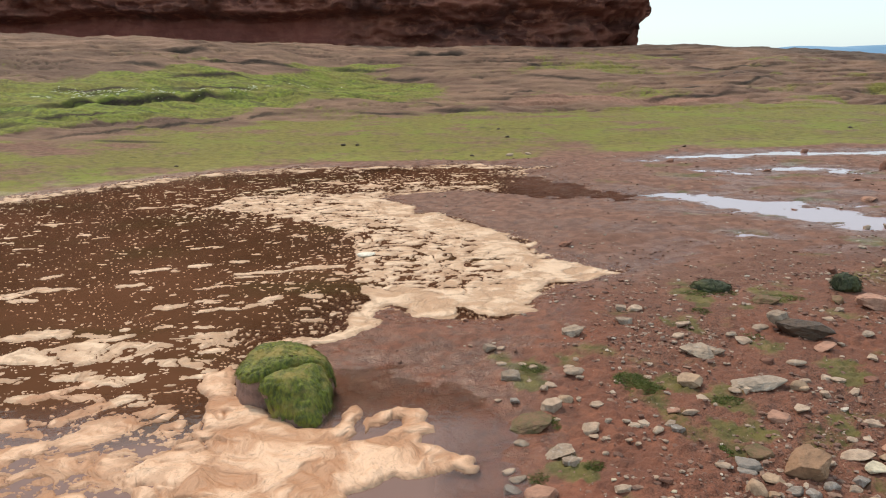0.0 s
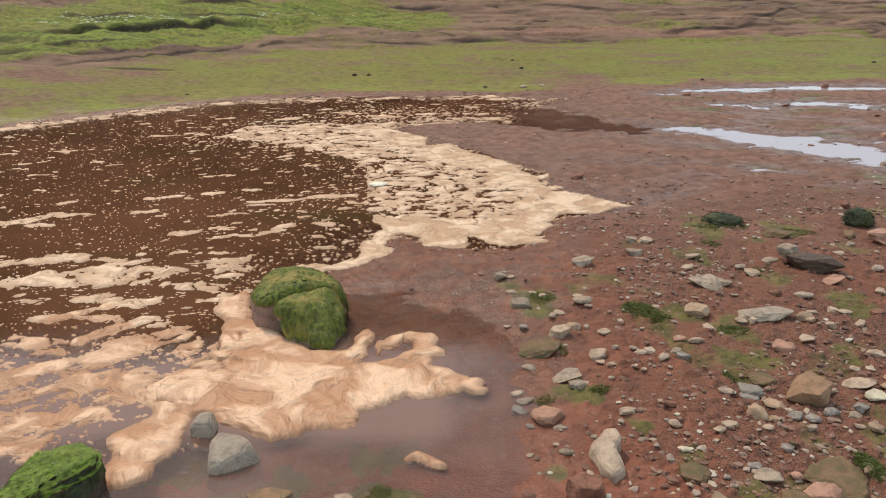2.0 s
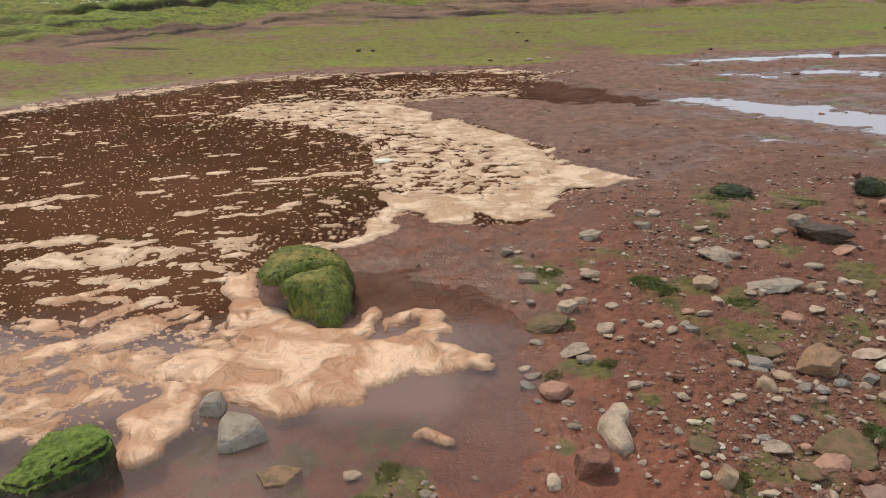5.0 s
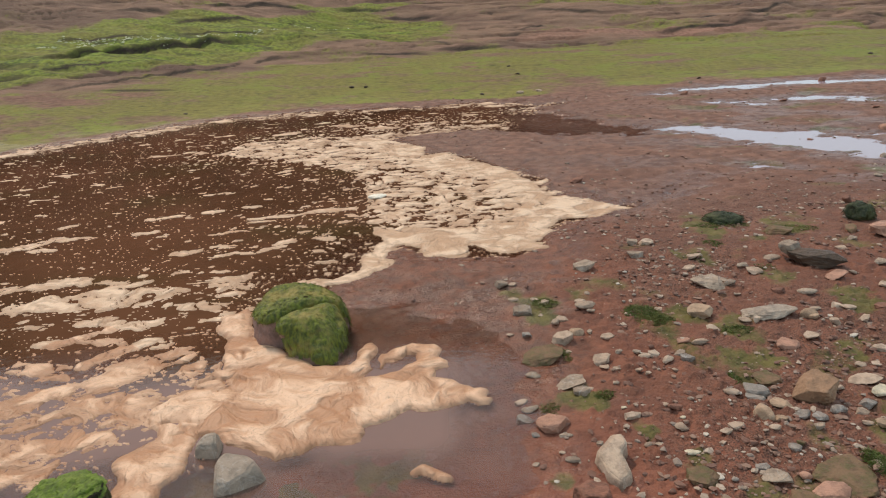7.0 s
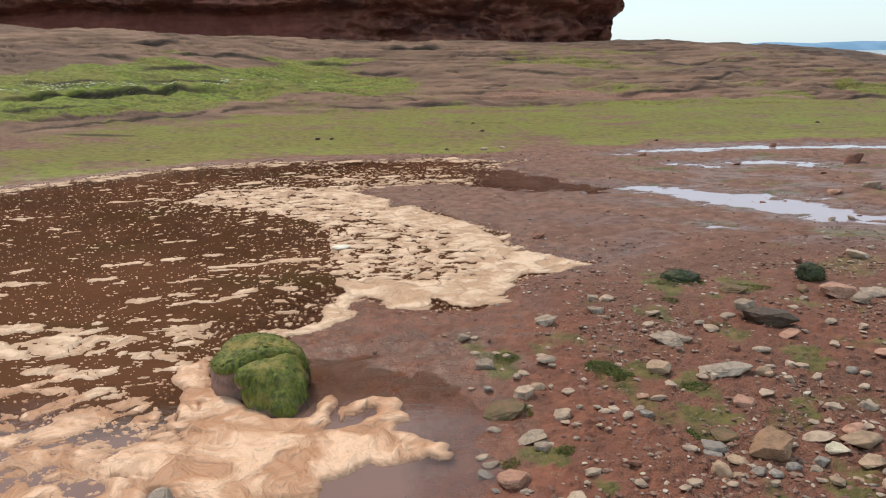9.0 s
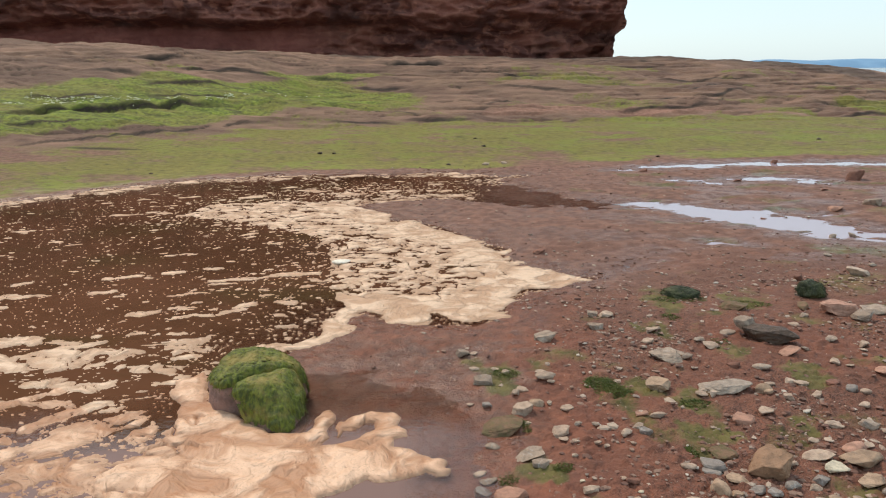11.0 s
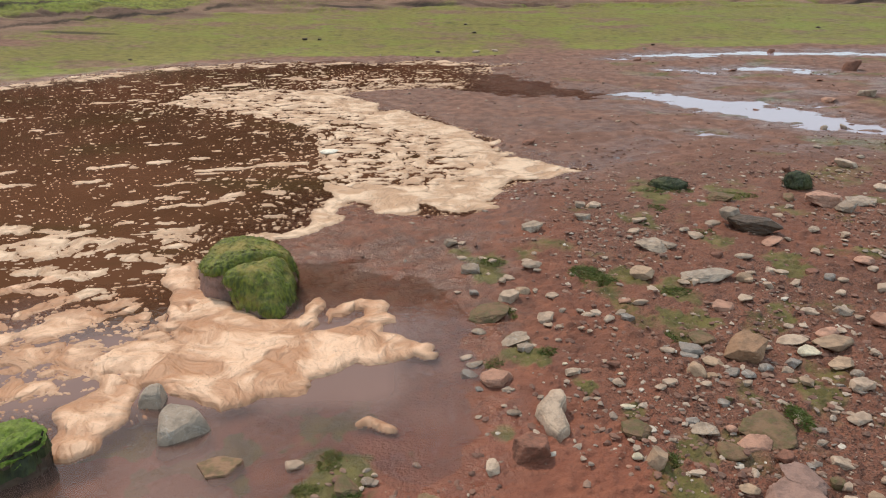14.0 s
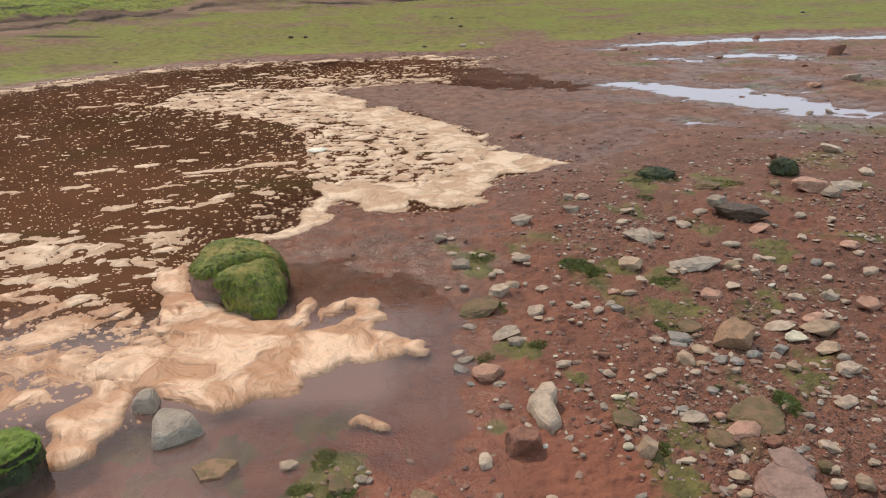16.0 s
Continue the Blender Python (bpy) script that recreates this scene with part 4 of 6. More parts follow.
    flecks = np.full(x.shape, -1.0)
    ux, uy = wx * 0.96 + wy * 0.26, wy * 0.96 - wx * 0.26
    for n, (size, seed, long) in enumerate(((0.34, 71, 2.2), (0.19, 91, 2.0), (0.11, 92, 1.7), (0.066, 93, 1.5), (0.04, 95, 1.4), (0.026, 97, 1.3))):
        far, own = cells(ux / size / long, uy / size, seed)
        sharp = (0.70, 0.68, 0.67, 0.69, 0.66, 0.61)[n]
        radius = (0.7 if n == 3 else 1) * np.minimum((own - (sharp + 0.12 - 0.75 * np.minimum(cover, 0.5))) * 0.85, 0.42) * step(0.0, 0.03, cover)
        spot = (radius - far) * size * 0.8 + 0.10 * size * fbm(x * 2.6 / size, y * 3.2 / size, 3, 94 + n)
        flecks = np.maximum(flecks, np.where(radius > 0, spot, -1))
    loose = np.maximum(np.maximum(isles, torn), flecks)
    loose = np.where((cover > 0.02) & (inside > -0.03), loose, -1)
    depth = np.maximum.reduce([raft, bank, loose])
    # Low folds in the raft, a soft rounded rim, thin sheets elsewhere.
    qx, qy = x + 0.16 * fbm(x * 1.6, y * 1.6, 2, 99), y + 0.16 * fbm(x * 1.6 + 9, y * 1.6, 2, 100)
    billow = 0.7 * np.abs(fbm(qx * 3.6, qy * 4.6, 2, 96)) + 0.30 * np.abs(fbm(qx * 9, qy * 11, 2, 97))
    rim = np.sqrt(np.clip(depth / 0.014, 0, 1))
    body = np.where(raft > -0.01, 1.0, 0.32)
    thick = body * (0.011 * rim + (0.003 + 0.020 * billow) * step(0.0, 0.07, depth))
    base = np.maximum(ground_height(x, y), 0.0)
    z = base + np.where(depth > 0, 0.002 + thick, np.maximum(depth, -0.006) * 1.0)
    there = (depth > 0).astype(int)
    keep = (there[:-1, :-1] + there[1:, :-1] + there[:-1, 1:] + there[1:, 1:]) > 0
    mid = lambda a: 0.25 * (a[:-1, :-1] + a[1:, :-1] + a[:-1, 1:] + a[1:, 1:])  # noqa: E731
    in_raft = keep & (mid(raft) > -0.008)
    in_bank = keep & ~in_raft & (mid(bank) > -0.008)
    in_isle = keep & ~in_raft & ~in_bank & (mid(y) < 3.4 + 0.15 * mid(np.sin(x * 9))) & (mid(loose) > -0.05)
    rest = keep & ~in_raft & ~in_bank & ~in_isle
    full = [("thin", 1 - step(0.0, 0.05, depth) * np.clip(0.25 + 0.9 * billow, 0, 1))]
    tagged(sheet("foam_raft", x, y, z, FOAM, full, in_raft), "thick swirled tan foam raft floating at the pool edge", "foam", kind="stuff")
    tagged(sheet("foam_bank", x, y, z, FROTH, full, in_bank), "broad cream foam bank washed against the mud", "foam", kind="stuff")
    tagged(sheet("foam_islands", x, y, z, FOAM, full, in_isle), "broken peach foam islands with dark water between", "foam", kind="stuff")
    tagged(sheet("foam_flecks", x, y, z, FROTH, full, rest), "scattered pale foam flecks drifting on brown water", "foam", kind="stuff")


build_foam()

# ---- rocks, weed and gravel -----------------------------------------------------------
def height_at(x, y):
    return float(ground_height(np.array([x]), np.array([y]))[0])


def part(name, bm, mat, parent=None, label="", smooth=True):
    me = bpy.data.meshes.new(name)
    bm.to_mesh(me)
    bm.free()
    for p in me.polygons:
        p.use_smooth = smooth
    me.materials.append(mat)
    ob = new(name, me)
    if parent:
        ob.parent = parent
    return tagged(ob, label)


def fit_size(bm, size):
    low = [min(v.co[i] for v in bm.verts) for i in range(3)]
    high = [max(v.co[i] for v in bm.verts) for i in range(3)]
    for v in bm.verts:
        v.co = Vector([((v.co[i] - low[i]) / (high[i] - low[i]) - 0.5) * size[i] for i in range(3)])
    return bm


def boulder_mesh(size, seed, cuts, fineness, lumps=0.16, sharp=0.75):
    """A rounded worn stone: a skewed ball with soft flats, lumps and pits; size is its width, depth and height."""
    rng = random.Random(seed)
    bm = bmesh.new()
    bmesh.ops.create_icosphere(bm, subdivisions=fineness, radius=1)
    flats = [(Vector((rng.gauss(0, 1), rng.gauss(0, 1), rng.gauss(0, 0.75))).normalized(), rng.uniform(0.6, 0.86)) for _ in range(cuts)]
    off = Vector((rng.uniform(-50, 50), rng.uniform(-50, 50), rng.uniform(-50, 50)))
    taper, skew, bend = rng.uniform(-0.35, 0.35), rng.uniform(-0.3, 0.3), rng.uniform(-0.2, 0.2)
    for v in bm.verts:
        c = v.co.copy()
        for n, d in flats:
            over = c.dot(n) - d
            if over > 0:
                c -= n * over * 0.85
        c = Vector((c.x + skew * c.y, c.y * (1 + taper * c.x) + bend * c.x * c.x, c.z * (1 - 0.3 * taper * c.x)))
        c *= 1 + lumps * noise.noise(c * 1.3 + off) + lumps * 0.45 * noise.noise(c * 3.4 + off) + lumps * 0.22 * noise.noise(c * 8 + off)
        v.co = c
    return fit_size(bm, size)


def block_mesh(size, seed, rough=0.02, points=13, rounds=2, bevel=0.055):
    """A broken stone: flat faces and worn edges."""
    rng = random.Random(seed)
    bm = bmesh.new()
    for _ in range(points):
        a, h = rng.uniform(0, 2 * math.pi), rng.uniform(-1, 1)
        r = rng.uniform(0.8, 1.0) * (1 - 0.35 * abs(h) ** 3)
        bm.verts.new((r * math.cos(a), r * math.sin(a), h * 0.8))
    for corner in range(5):
        a = corner * 1.2566 + rng.uniform(-0.4, 0.4)
        bm.verts.new((math.cos(a) * rng.uniform(0.65, 0.95), math.sin(a) * rng.uniform(0.65, 0.95), 0.75 + rng.uniform(-0.12, 0.12)))
    out = bmesh.ops.convex_hull(bm, input=bm.verts)
    bmesh.ops.delete(bm, geom=[v for v in bm.verts if not v.link_faces], context="VERTS")
    bmesh.ops.dissolve_limit(bm, angle_limit=radians(14), verts=bm.verts, edges=bm.edges)
    bmesh.ops.bevel(bm, geom=list(bm.edges), offset=bevel, segments=2, profile=0.6, affect="EDGES", clamp_overlap=True)
    bmesh.ops.triangulate(bm, faces=bm.faces)
    for _ in range(rounds):
        bmesh.ops.subdivide_edges(bm, edges=[e for e in bm.edges if e.calc_length() > 0.09], cuts=1)
        bmesh.ops.triangulate(bm, faces=bm.faces)
    off = Vector((rng.uniform(-50, 50), rng.uniform(-50, 50), 0))
    for v in bm.verts:
        c = v.co
        v.co = c * (1 + 0.10 * noise.noise(c * 1.1 + off) + 0.05 * noise.noise(c * 3.1 + off) + rough * noise.noise(c * 8 + off))
    shear, wedge, lean = rng.uniform(-0.5, 0.5), rng.uniform(-0.45, 0.45), rng.uniform(-0.3, 0.3)
    for v in bm.verts:
        c = v.co
        v.co = Vector((c.x + shear * c.z, c.y * (1 + 0.6 * lean * c.x) + 0.3 * lean * c.z, c.z * (1 + wedge * c.x + lean * c.y)))
    bmesh.ops.recalc_face_normals(bm, faces=bm.faces)
    return fit_size(bm, size)


KINDS = {
    "grey": ("grey", "dull grey beach stone lying on red mud"), "pale": ("pale", "pale weathered beach pebble lying on red mud"),
    "tan": ("tan", "tan sandstone pebble lying among small gravel"), "pink": ("pink", "pinkish sandstone beach stone on red mud"),
    "slab": ("slab", "large flat purplish-pink sandstone slab in gravel"), "brown": ("brown", "brown pitted sandstone block with rough faces"),
    "red": ("red", "dark red mudstone lump on wet mud"), "blue": ("blue", "smooth blue-grey veined pebble on the beach"),
    "dark": ("dark", "long dark wet rock lying on the mud"), "slate": ("slate", "flat pale grey slate slab lying on red mud"), "ochre": ("ochre", "rough ochre-brown sandstone block among gravel"),
    "white": ("white", "bright white quartz pebble on red mud"), "mossy": ("mossy", "flat stone filmed with brown-green algae"),
}


def stone(kind, x, y, width, depth, height, yaw, seed, cuts, sink=0.3, tilt=0.0):
    mat, label = KINDS[kind]
    size = max(width, depth)
    if cuts > 4:
        bm = block_mesh((width, depth, height), seed, 0.05 if size > 0.09 else 0.03, 13, 4 if size > 0.09 else 2 if size > 0.05 else 1)
    else:
        worn = seed % 5 < 2
        bm = boulder_mesh((width, depth, height), seed, 4, 4 if size > 0.12 else 3 if size > 0.035 else 2, 0.16) if worn else block_mesh((width, depth, height), seed, 0.03, 9, 2 if size > 0.05 else 1, 0.14)
    ob = part("stone", bm, STONES[mat])
    ob.matrix_world = pose(x, y, max(height_at(x, y), -0.035) + height * (0.5 - sink), tilt, random.Random(seed).uniform(-7, 7), yaw)
    shape = "angular " if cuts > 4 else "rounded "
    return tagged(ob, shape + label, "stone", "stones on the beach")


def blade_tuft(bm, base, up, length, width, rng, sag=0.6):
    """One filament: a thin bent strip of two quads."""
    side = up.cross(Vector((rng.uniform(-1, 1), rng.uniform(-1, 1), rng.uniform(-0.3, 0.3)))).normalized() * width
    lean = Vector((rng.uniform(-1, 1), rng.uniform(-1, 1), -0.5)) * length * sag
    mid, tip = base + up * length * 0.55 + lean * 0.25, base + up * length * 0.8 + lean
    a, b, c, d, e = (bm.verts.new(v) for v in (base - side, base + side, mid + side * 0.8, mid - side * 0.8, tip))
    bm.faces.new((a, b, c, d))
    bm.faces.new((d, c, e))


def mossy_boulder(x, y, size, yaw, seed, moss, label, blades, cuts=5, sink=0.22, low=-0.05, thickness=0.012, name="mossy_boulder"):
    """A boulder under a coat of short green algae; the coat is a part that hangs over its upper faces."""
    base = new(name)
    base.matrix_world = pose(x, y, height_at(x, y), 0, 0, yaw)
    tagged(base, label, "boulder")
    fineness = 6 if max(size) > 0.3 else 5
    bm = boulder_mesh(size, seed, cuts, 5, 0.2)
    off = Vector((0, 0, size[2] * (0.5 - sink)))
    bmesh.ops.translate(bm, vec=off, verts=bm.verts)
    part("rock", bm, STONES["red"] if moss == MOSS else STONES["brown"], base, "bare reddish rock below the algae")
    bm = boulder_mesh(size, seed, cuts, fineness, 0.2)
    bmesh.ops.translate(bm, vec=off, verts=bm.verts)
    bm.normal_update()
    edge = size[2] * (0.5 - sink) + size[2] * low
    gone = []
    for v in bm.verts:
        p = v.co * 1.0
        rag = 0.16 * size[2] * noise.noise(p * 9 + Vector((seed, 0, 0))) + 0.1 * size[2] * noise.noise(p * 30)
        keep = v.co.z + rag - edge
        if keep < -0.02:
            gone.append(v)
        lift = thickness * (0.6 + 0.5 * noise.noise(p * 11) + 0.25 * noise.noise(p * 45)) * min(1, max(-0.6, keep / 0.02))
        v.co += v.normal * lift
    bmesh.ops.delete(bm, geom=gone, context="VERTS")
    bm.normal_update()
    rng = random.Random(seed)
    spots = [(f.calc_center_median(), f.normal.copy(), f.calc_area()) for f in bm.faces]
    total = sum(s[2] for s in spots)
    for c, n, area in spots:
        count = blades * area / total
        for _ in range(int(count) + (rng.random() < count % 1)):
            jig = Vector((rng.uniform(-1, 1), rng.uniform(-1, 1), 0)) * 0.006
            down = Vector((n.x, n.y, -0.35)) - n * (Vector((n.x, n.y, -0.35)).dot(n)) + Vector((rng.uniform(-0.3, 0.3), rng.uniform(-0.3, 0.3), 0))
            blade_tuft(bm, c + jig, (n * rng.uniform(0.05, 0.3) + down.normalized()).normalized(), rng.uniform(0.018, 0.05), rng.uniform(0.0006, 0.0012), rng, 0.12)
    part("algae_coat", bm, moss, base, "short filamentous green algae coat")
    return base


def lobes(hulls, bevel, longest, lumps, rounds=5):
    """Worn blocks of rock side by side in one mesh, each the rounded hull of a few corners."""
    whole = bmesh.new()
    for corners in hulls:
        bm = bmesh.new()
        for corner in corners:
            bm.verts.new(corner)
        bmesh.ops.convex_hull(bm, input=bm.verts)
        bmesh.ops.delete(bm, geom=[v for v in bm.verts if not v.link_faces], context="VERTS")
        bmesh.ops.dissolve_limit(bm, angle_limit=radians(12), verts=bm.verts, edges=bm.edges)
        bmesh.ops.bevel(bm, geom=list(bm.edges), offset=bevel, segments=3, affect="EDGES", clamp_overlap=True)
        bmesh.ops.triangulate(bm, faces=bm.faces)
        for _ in range(rounds):
            bmesh.ops.subdivide_edges(bm, edges=[e for e in bm.edges if e.calc_length() > longest], cuts=1)
            bmesh.ops.triangulate(bm, faces=bm.faces)
        for _ in range(2):
            bmesh.ops.smooth_vert(bm, verts=bm.verts, factor=0.5, use_axis_x=True, use_axis_y=True, use_axis_z=True)
        bm.normal_update()
        for v in bm.verts:
            q = v.co
            v.co = q + v.normal * lumps * (1.6 * noise.noise(q * 7) + 0.8 * noise.noise(q * 17) + 0.3 * noise.noise(q * 48))
        me = bpy.data.meshes.new("lobe")
        bm.to_mesh(me)
        bm.free()
        whole.from_mesh(me)
        bpy.data.meshes.remove(me)
    whole.normal_update()
    return whole


def split_boulder(x, y):
    """The boulder at the pool's edge: a body that slopes to the water, and a cap parted from it by an open split."""
    base = new("mossy_boulder")
    base.matrix_world = pose(x, y, 0.0, 0, 0, 0)
    tagged(base, "split boulder coated in olive-green algae at the pool edge", "boulder")
    body = [(-0.04, -0.07, -0.08), (0.04, -0.225, -0.08), (0.124, -0.25, -0.08), (0.186, -0.22, -0.08), (0.23, -0.06, -0.08), (0.2, 0.08, -0.08), (-0.08, 0.03, -0.08),
            (0.06, -0.215, 0.05), (0.165, -0.2, 0.055), (0.222, -0.076, 0.07), (0.204, 0.038, 0.125), (0.159, 0.10, 0.17), (0.1, 0.03, 0.198), (0.0, -0.015, 0.197), (-0.085, -0.05, 0.176),
            (-0.105, -0.09, 0.155), (-0.09, -0.115, 0.115), (0.04, -0.125, 0.185), (0.13, -0.12, 0.155), (-0.01, -0.15, 0.11)]
    cap = [(-0.27, 0.09, 0.13), (-0.235, 0.18, 0.18), (-0.177, 0.274, 0.205), (-0.06, 0.29, 0.22), (0.064, 0.24, 0.21), (0.15, 0.19, 0.168), (0.195, 0.13, 0.11), (-0.19, -0.03, 0.165),
           (-0.13, 0.015, 0.2), (-0.008, 0.055, 0.232), (0.097, 0.07, 0.215), (0.16, 0.125, 0.178), (-0.3, 0.13, -0.08), (-0.22, -0.03, -0.08), (-0.08, -0.07, -0.08), (-0.2, 0.36, -0.08),
           (0.08, 0.38, -0.08), (0.22, 0.22, -0.08), (-0.205, -0.02, 0.08)]
    part("rock", lobes([body, cap], 0.022, 0.03, 0.010), STONES["slab"], base, "bare purplish-brown rock below the algae")
    bm = lobes([body, cap], 0.018, 0.013, 0.010)
    gone = []
    for v in bm.verts:
        p = v.co
        rag = 0.05 * noise.noise(p * 9) + 0.02 * noise.noise(p * 30)
        # The low flank towards the raft stays bare.
        bare = max(0.0, min(1.0, (-0.03 - p.x + 0.35 * p.y) / 0.06)) * max(0.0, min(1.0, (0.145 - p.z) / 0.03)) * (p.y < 0.16)
        if v.normal.z < -0.2 or p.z + rag < 0.0 or bare + rag * 4 > 0.5:
            gone.append(v)
        v.co = p + v.normal * (0.007 + 0.006 * noise.noise(p * 12) + 0.004 * noise.noise(p * 42))
    bmesh.ops.delete(bm, geom=gone, context="VERTS")
    bm.normal_update()
    rng = random.Random(21)
    spots = [(f.calc_center_median(), f.normal.copy(), f.calc_area()) for f in bm.faces]
    total = sum(s[2] for s in spots)
    for c, n, area in spots:
        count = 8500 * area / total * (1.3 if n.z < 0.6 else 0.8)
        for _ in range(int(count) + (rng.random() < count % 1)):
            jig = Vector((rng.uniform(-1, 1), rng.uniform(-1, 1), 0)) * 0.006
            fall = Vector((n.x + 0.15, n.y - 0.1, -0.35))
            down = fall - n * fall.dot(n) + Vector((rng.uniform(-0.25, 0.25), rng.uniform(-0.25, 0.25), 0)) * 0.5
            blade_tuft(bm, c + jig, (n * rng.uniform(0.02, 0.2) + down.normalized()).normalized(), rng.uniform(0.012, 0.034), rng.uniform(0.0004, 0.0009), rng, 0.1)
    part("algae_coat", bm, MOSS, base, "short filamentous olive-green algae coat")
    return base


def weed_clump(x, y, width, depth, height, seed, blades, mat=None, label="low clump of green weed on gravel"):
    rng = random.Random(seed)
    bm = bmesh.new()
    for _ in range(blades):
        r, a = math.sqrt(rng.random()), rng.uniform(0, 2 * math.pi)
        px, py = r * math.cos(a) * width / 2, r * math.sin(a) * depth / 2
        swell = height * (1 - r * r) * 0.6
        up = Vector((px * 2.0 + rng.uniform(-0.6, 0.6), py * 2.0 + rng.uniform(-0.6, 0.6), 0.2)).normalized()
        blade_tuft(bm, Vector((px, py, swell * rng.random())), up, max(height, 0.025) * rng.uniform(0.4, 1.0), rng.uniform(0.0005, 0.0013), rng, 0.4)
    ob = part("weed_clump", bm, mat or WEED)
    ob.location = (x, y, height_at(x, y) - 0.003)
    return tagged(ob, label, "weed", "weed clumps on the beach")


def wedge_stone(x, y, corners, label):
    """A broken stone with flat faces and worn edges, half sunk in the pool's bed."""
    ob = part("stone", lobes([corners], 0.007, 0.012, 0.0022), STONES["slate"])
    ob.location = (x, y, 0.0)
    return tagged(ob, label, "stone", "stones at the pool edge")


def notched_stone(x, y, yaw):
    """A pale flat stone with a bite out of one side."""
    rim = [(-0.055, 0.035), (0.005, 0.115), (0.045, 0.12), (0.06, 0.07), (0.035, 0.02), (0.05, -0.02), (0.06, -0.075), (0.02, -0.115), (-0.02, -0.06)]
    bm = bmesh.new()
    low = [bm.verts.new((px * 1.08, py * 1.08, -0.03)) for px, py in rim]
    high = [bm.verts.new((px * 0.92, py * 0.92, 0.03 + 0.12 * px + 0.1 * py)) for px, py in rim]
    bm.faces.new(low)
    bm.faces.new(high)
    for i in range(len(rim)):
        j = (i + 1) % len(rim)
        bm.faces.new((low[i], low[j], high[j], high[i]))
    bmesh.ops.recalc_face_normals(bm, faces=bm.faces)
    bmesh.ops.bevel(bm, geom=list(bm.edges), offset=0.004, segments=2, affect="EDGES")
    bmesh.ops.triangulate(bm, faces=bm.faces)
    for _ in range(2):
        bmesh.ops.subdivide_edges(bm, edges=[e for e in bm.edges if e.calc_length() > 0.012], cuts=1)
        bmesh.ops.triangulate(bm, faces=bm.faces)
    for v in bm.verts:
        v.co += v.co.normalized() * (0.003 * noise.noise(v.co * 22) + 0.0015 * noise.noise(v.co * 70))
    ob = part("notched_stone", bm, STONES["pale"])
    ob.matrix_world = pose(x, y, height_at(x, y) + 0.022, 6, 0, yaw)
    return tagged(ob, "pale grey flat stone with a deep notch", "stone", "stones on the beach")


def slab_boulder(x, y, yaw):
    """A long wedge of rock in the shallows: green on top, its steep near face coloured dark as in shade."""
    base = new("mossy_boulder")
    base.matrix_world = pose(x, y, 0.0, 0, 0, yaw)
    tagged(base, "long wedge-shaped boulder under bright green algae in shallow water", "boulder")

    def body(fine):
        bm = bmesh.new()
        for corner in ((-0.135, -0.09, 0.075), (-0.08, 0.112, 0.12), (0.075, 0.137, 0.15), (0.164, 0.085, 0.13), (0.154, 0.033, 0.105), (0.063, -0.013, 0.11), (-0.043, -0.118, 0.07),
                       (0.17, 0.09, -0.09), (0.165, 0.02, -0.09), (0.05, -0.09, -0.09), (-0.06, -0.18, -0.09), (-0.18, -0.14, -0.09), (-0.12, 0.1, -0.09), (0.08, 0.15, -0.09)):
            bm.verts.new(corner)
        bmesh.ops.convex_hull(bm, input=bm.verts)
        bmesh.ops.dissolve_limit(bm, angle_limit=radians(12), verts=bm.verts, edges=bm.edges)
        bmesh.ops.bevel(bm, geom=list(bm.edges), offset=0.016, segments=3, affect="EDGES", clamp_overlap=True)
        bmesh.ops.triangulate(bm, faces=bm.faces)
        for _ in range(fine):
            bmesh.ops.subdivide_edges(bm, edges=[e for e in bm.edges if e.calc_length() > 0.012], cuts=1)
            bmesh.ops.triangulate(bm, faces=bm.faces)
        bm.normal_update()
        for v in bm.verts:
            q = v.co
            v.co = q + v.normal * (0.008 * noise.noise(q * 7) + 0.006 * noise.noise(q * 19) + 0.003 * noise.noise(q * 50))
        bm.normal_update()
        return bm

    # Wet rock; the shade of its near face is put into the colour too.
    part("rock", body(4), STONES["dark"], base, "wet rock below the algae, coloured dark for its shaded face")
    bm = body(5)
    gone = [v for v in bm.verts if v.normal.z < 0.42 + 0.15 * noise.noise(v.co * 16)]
    for v in bm.verts:
        v.co += v.normal * (0.007 + 0.006 * noise.noise(v.co * 30) + 0.004 * noise.noise(v.co * 80))
    bmesh.ops.delete(bm, geom=gone, context="VERTS")
    bm.normal_update()
    rng = random.Random(8)
    for f in list(bm.faces):
        for _ in range(1):
            c, n = f.calc_center_median(), f.normal
            c = c + Vector((rng.uniform(-1, 1), rng.uniform(-1, 1), 0)) * 0.008
            if rng.random() < 0.4:
                blade_tuft(bm, c, (n * 0.12 + Vector((rng.uniform(-0.7, 0.7), rng.uniform(-1.0, 0.1), -0.15))).normalized(), rng.uniform(0.01, 0.024), 0.0008, rng, 0.1)
    part("algae_coat", bm, BRIGHT_MOSS, base, "bright green algae mat over the top")
    # Weed on the steep sides only, its colour darkened to deepen their shade.
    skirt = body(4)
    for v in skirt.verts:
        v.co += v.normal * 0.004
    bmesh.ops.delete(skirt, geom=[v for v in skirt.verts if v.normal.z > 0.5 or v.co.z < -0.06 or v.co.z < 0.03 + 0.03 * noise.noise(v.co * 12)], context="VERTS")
    part("algae_skirt", skirt, DARK_MOSS, base, "wet weed on the steep face, coloured dark for its shade")
    return base


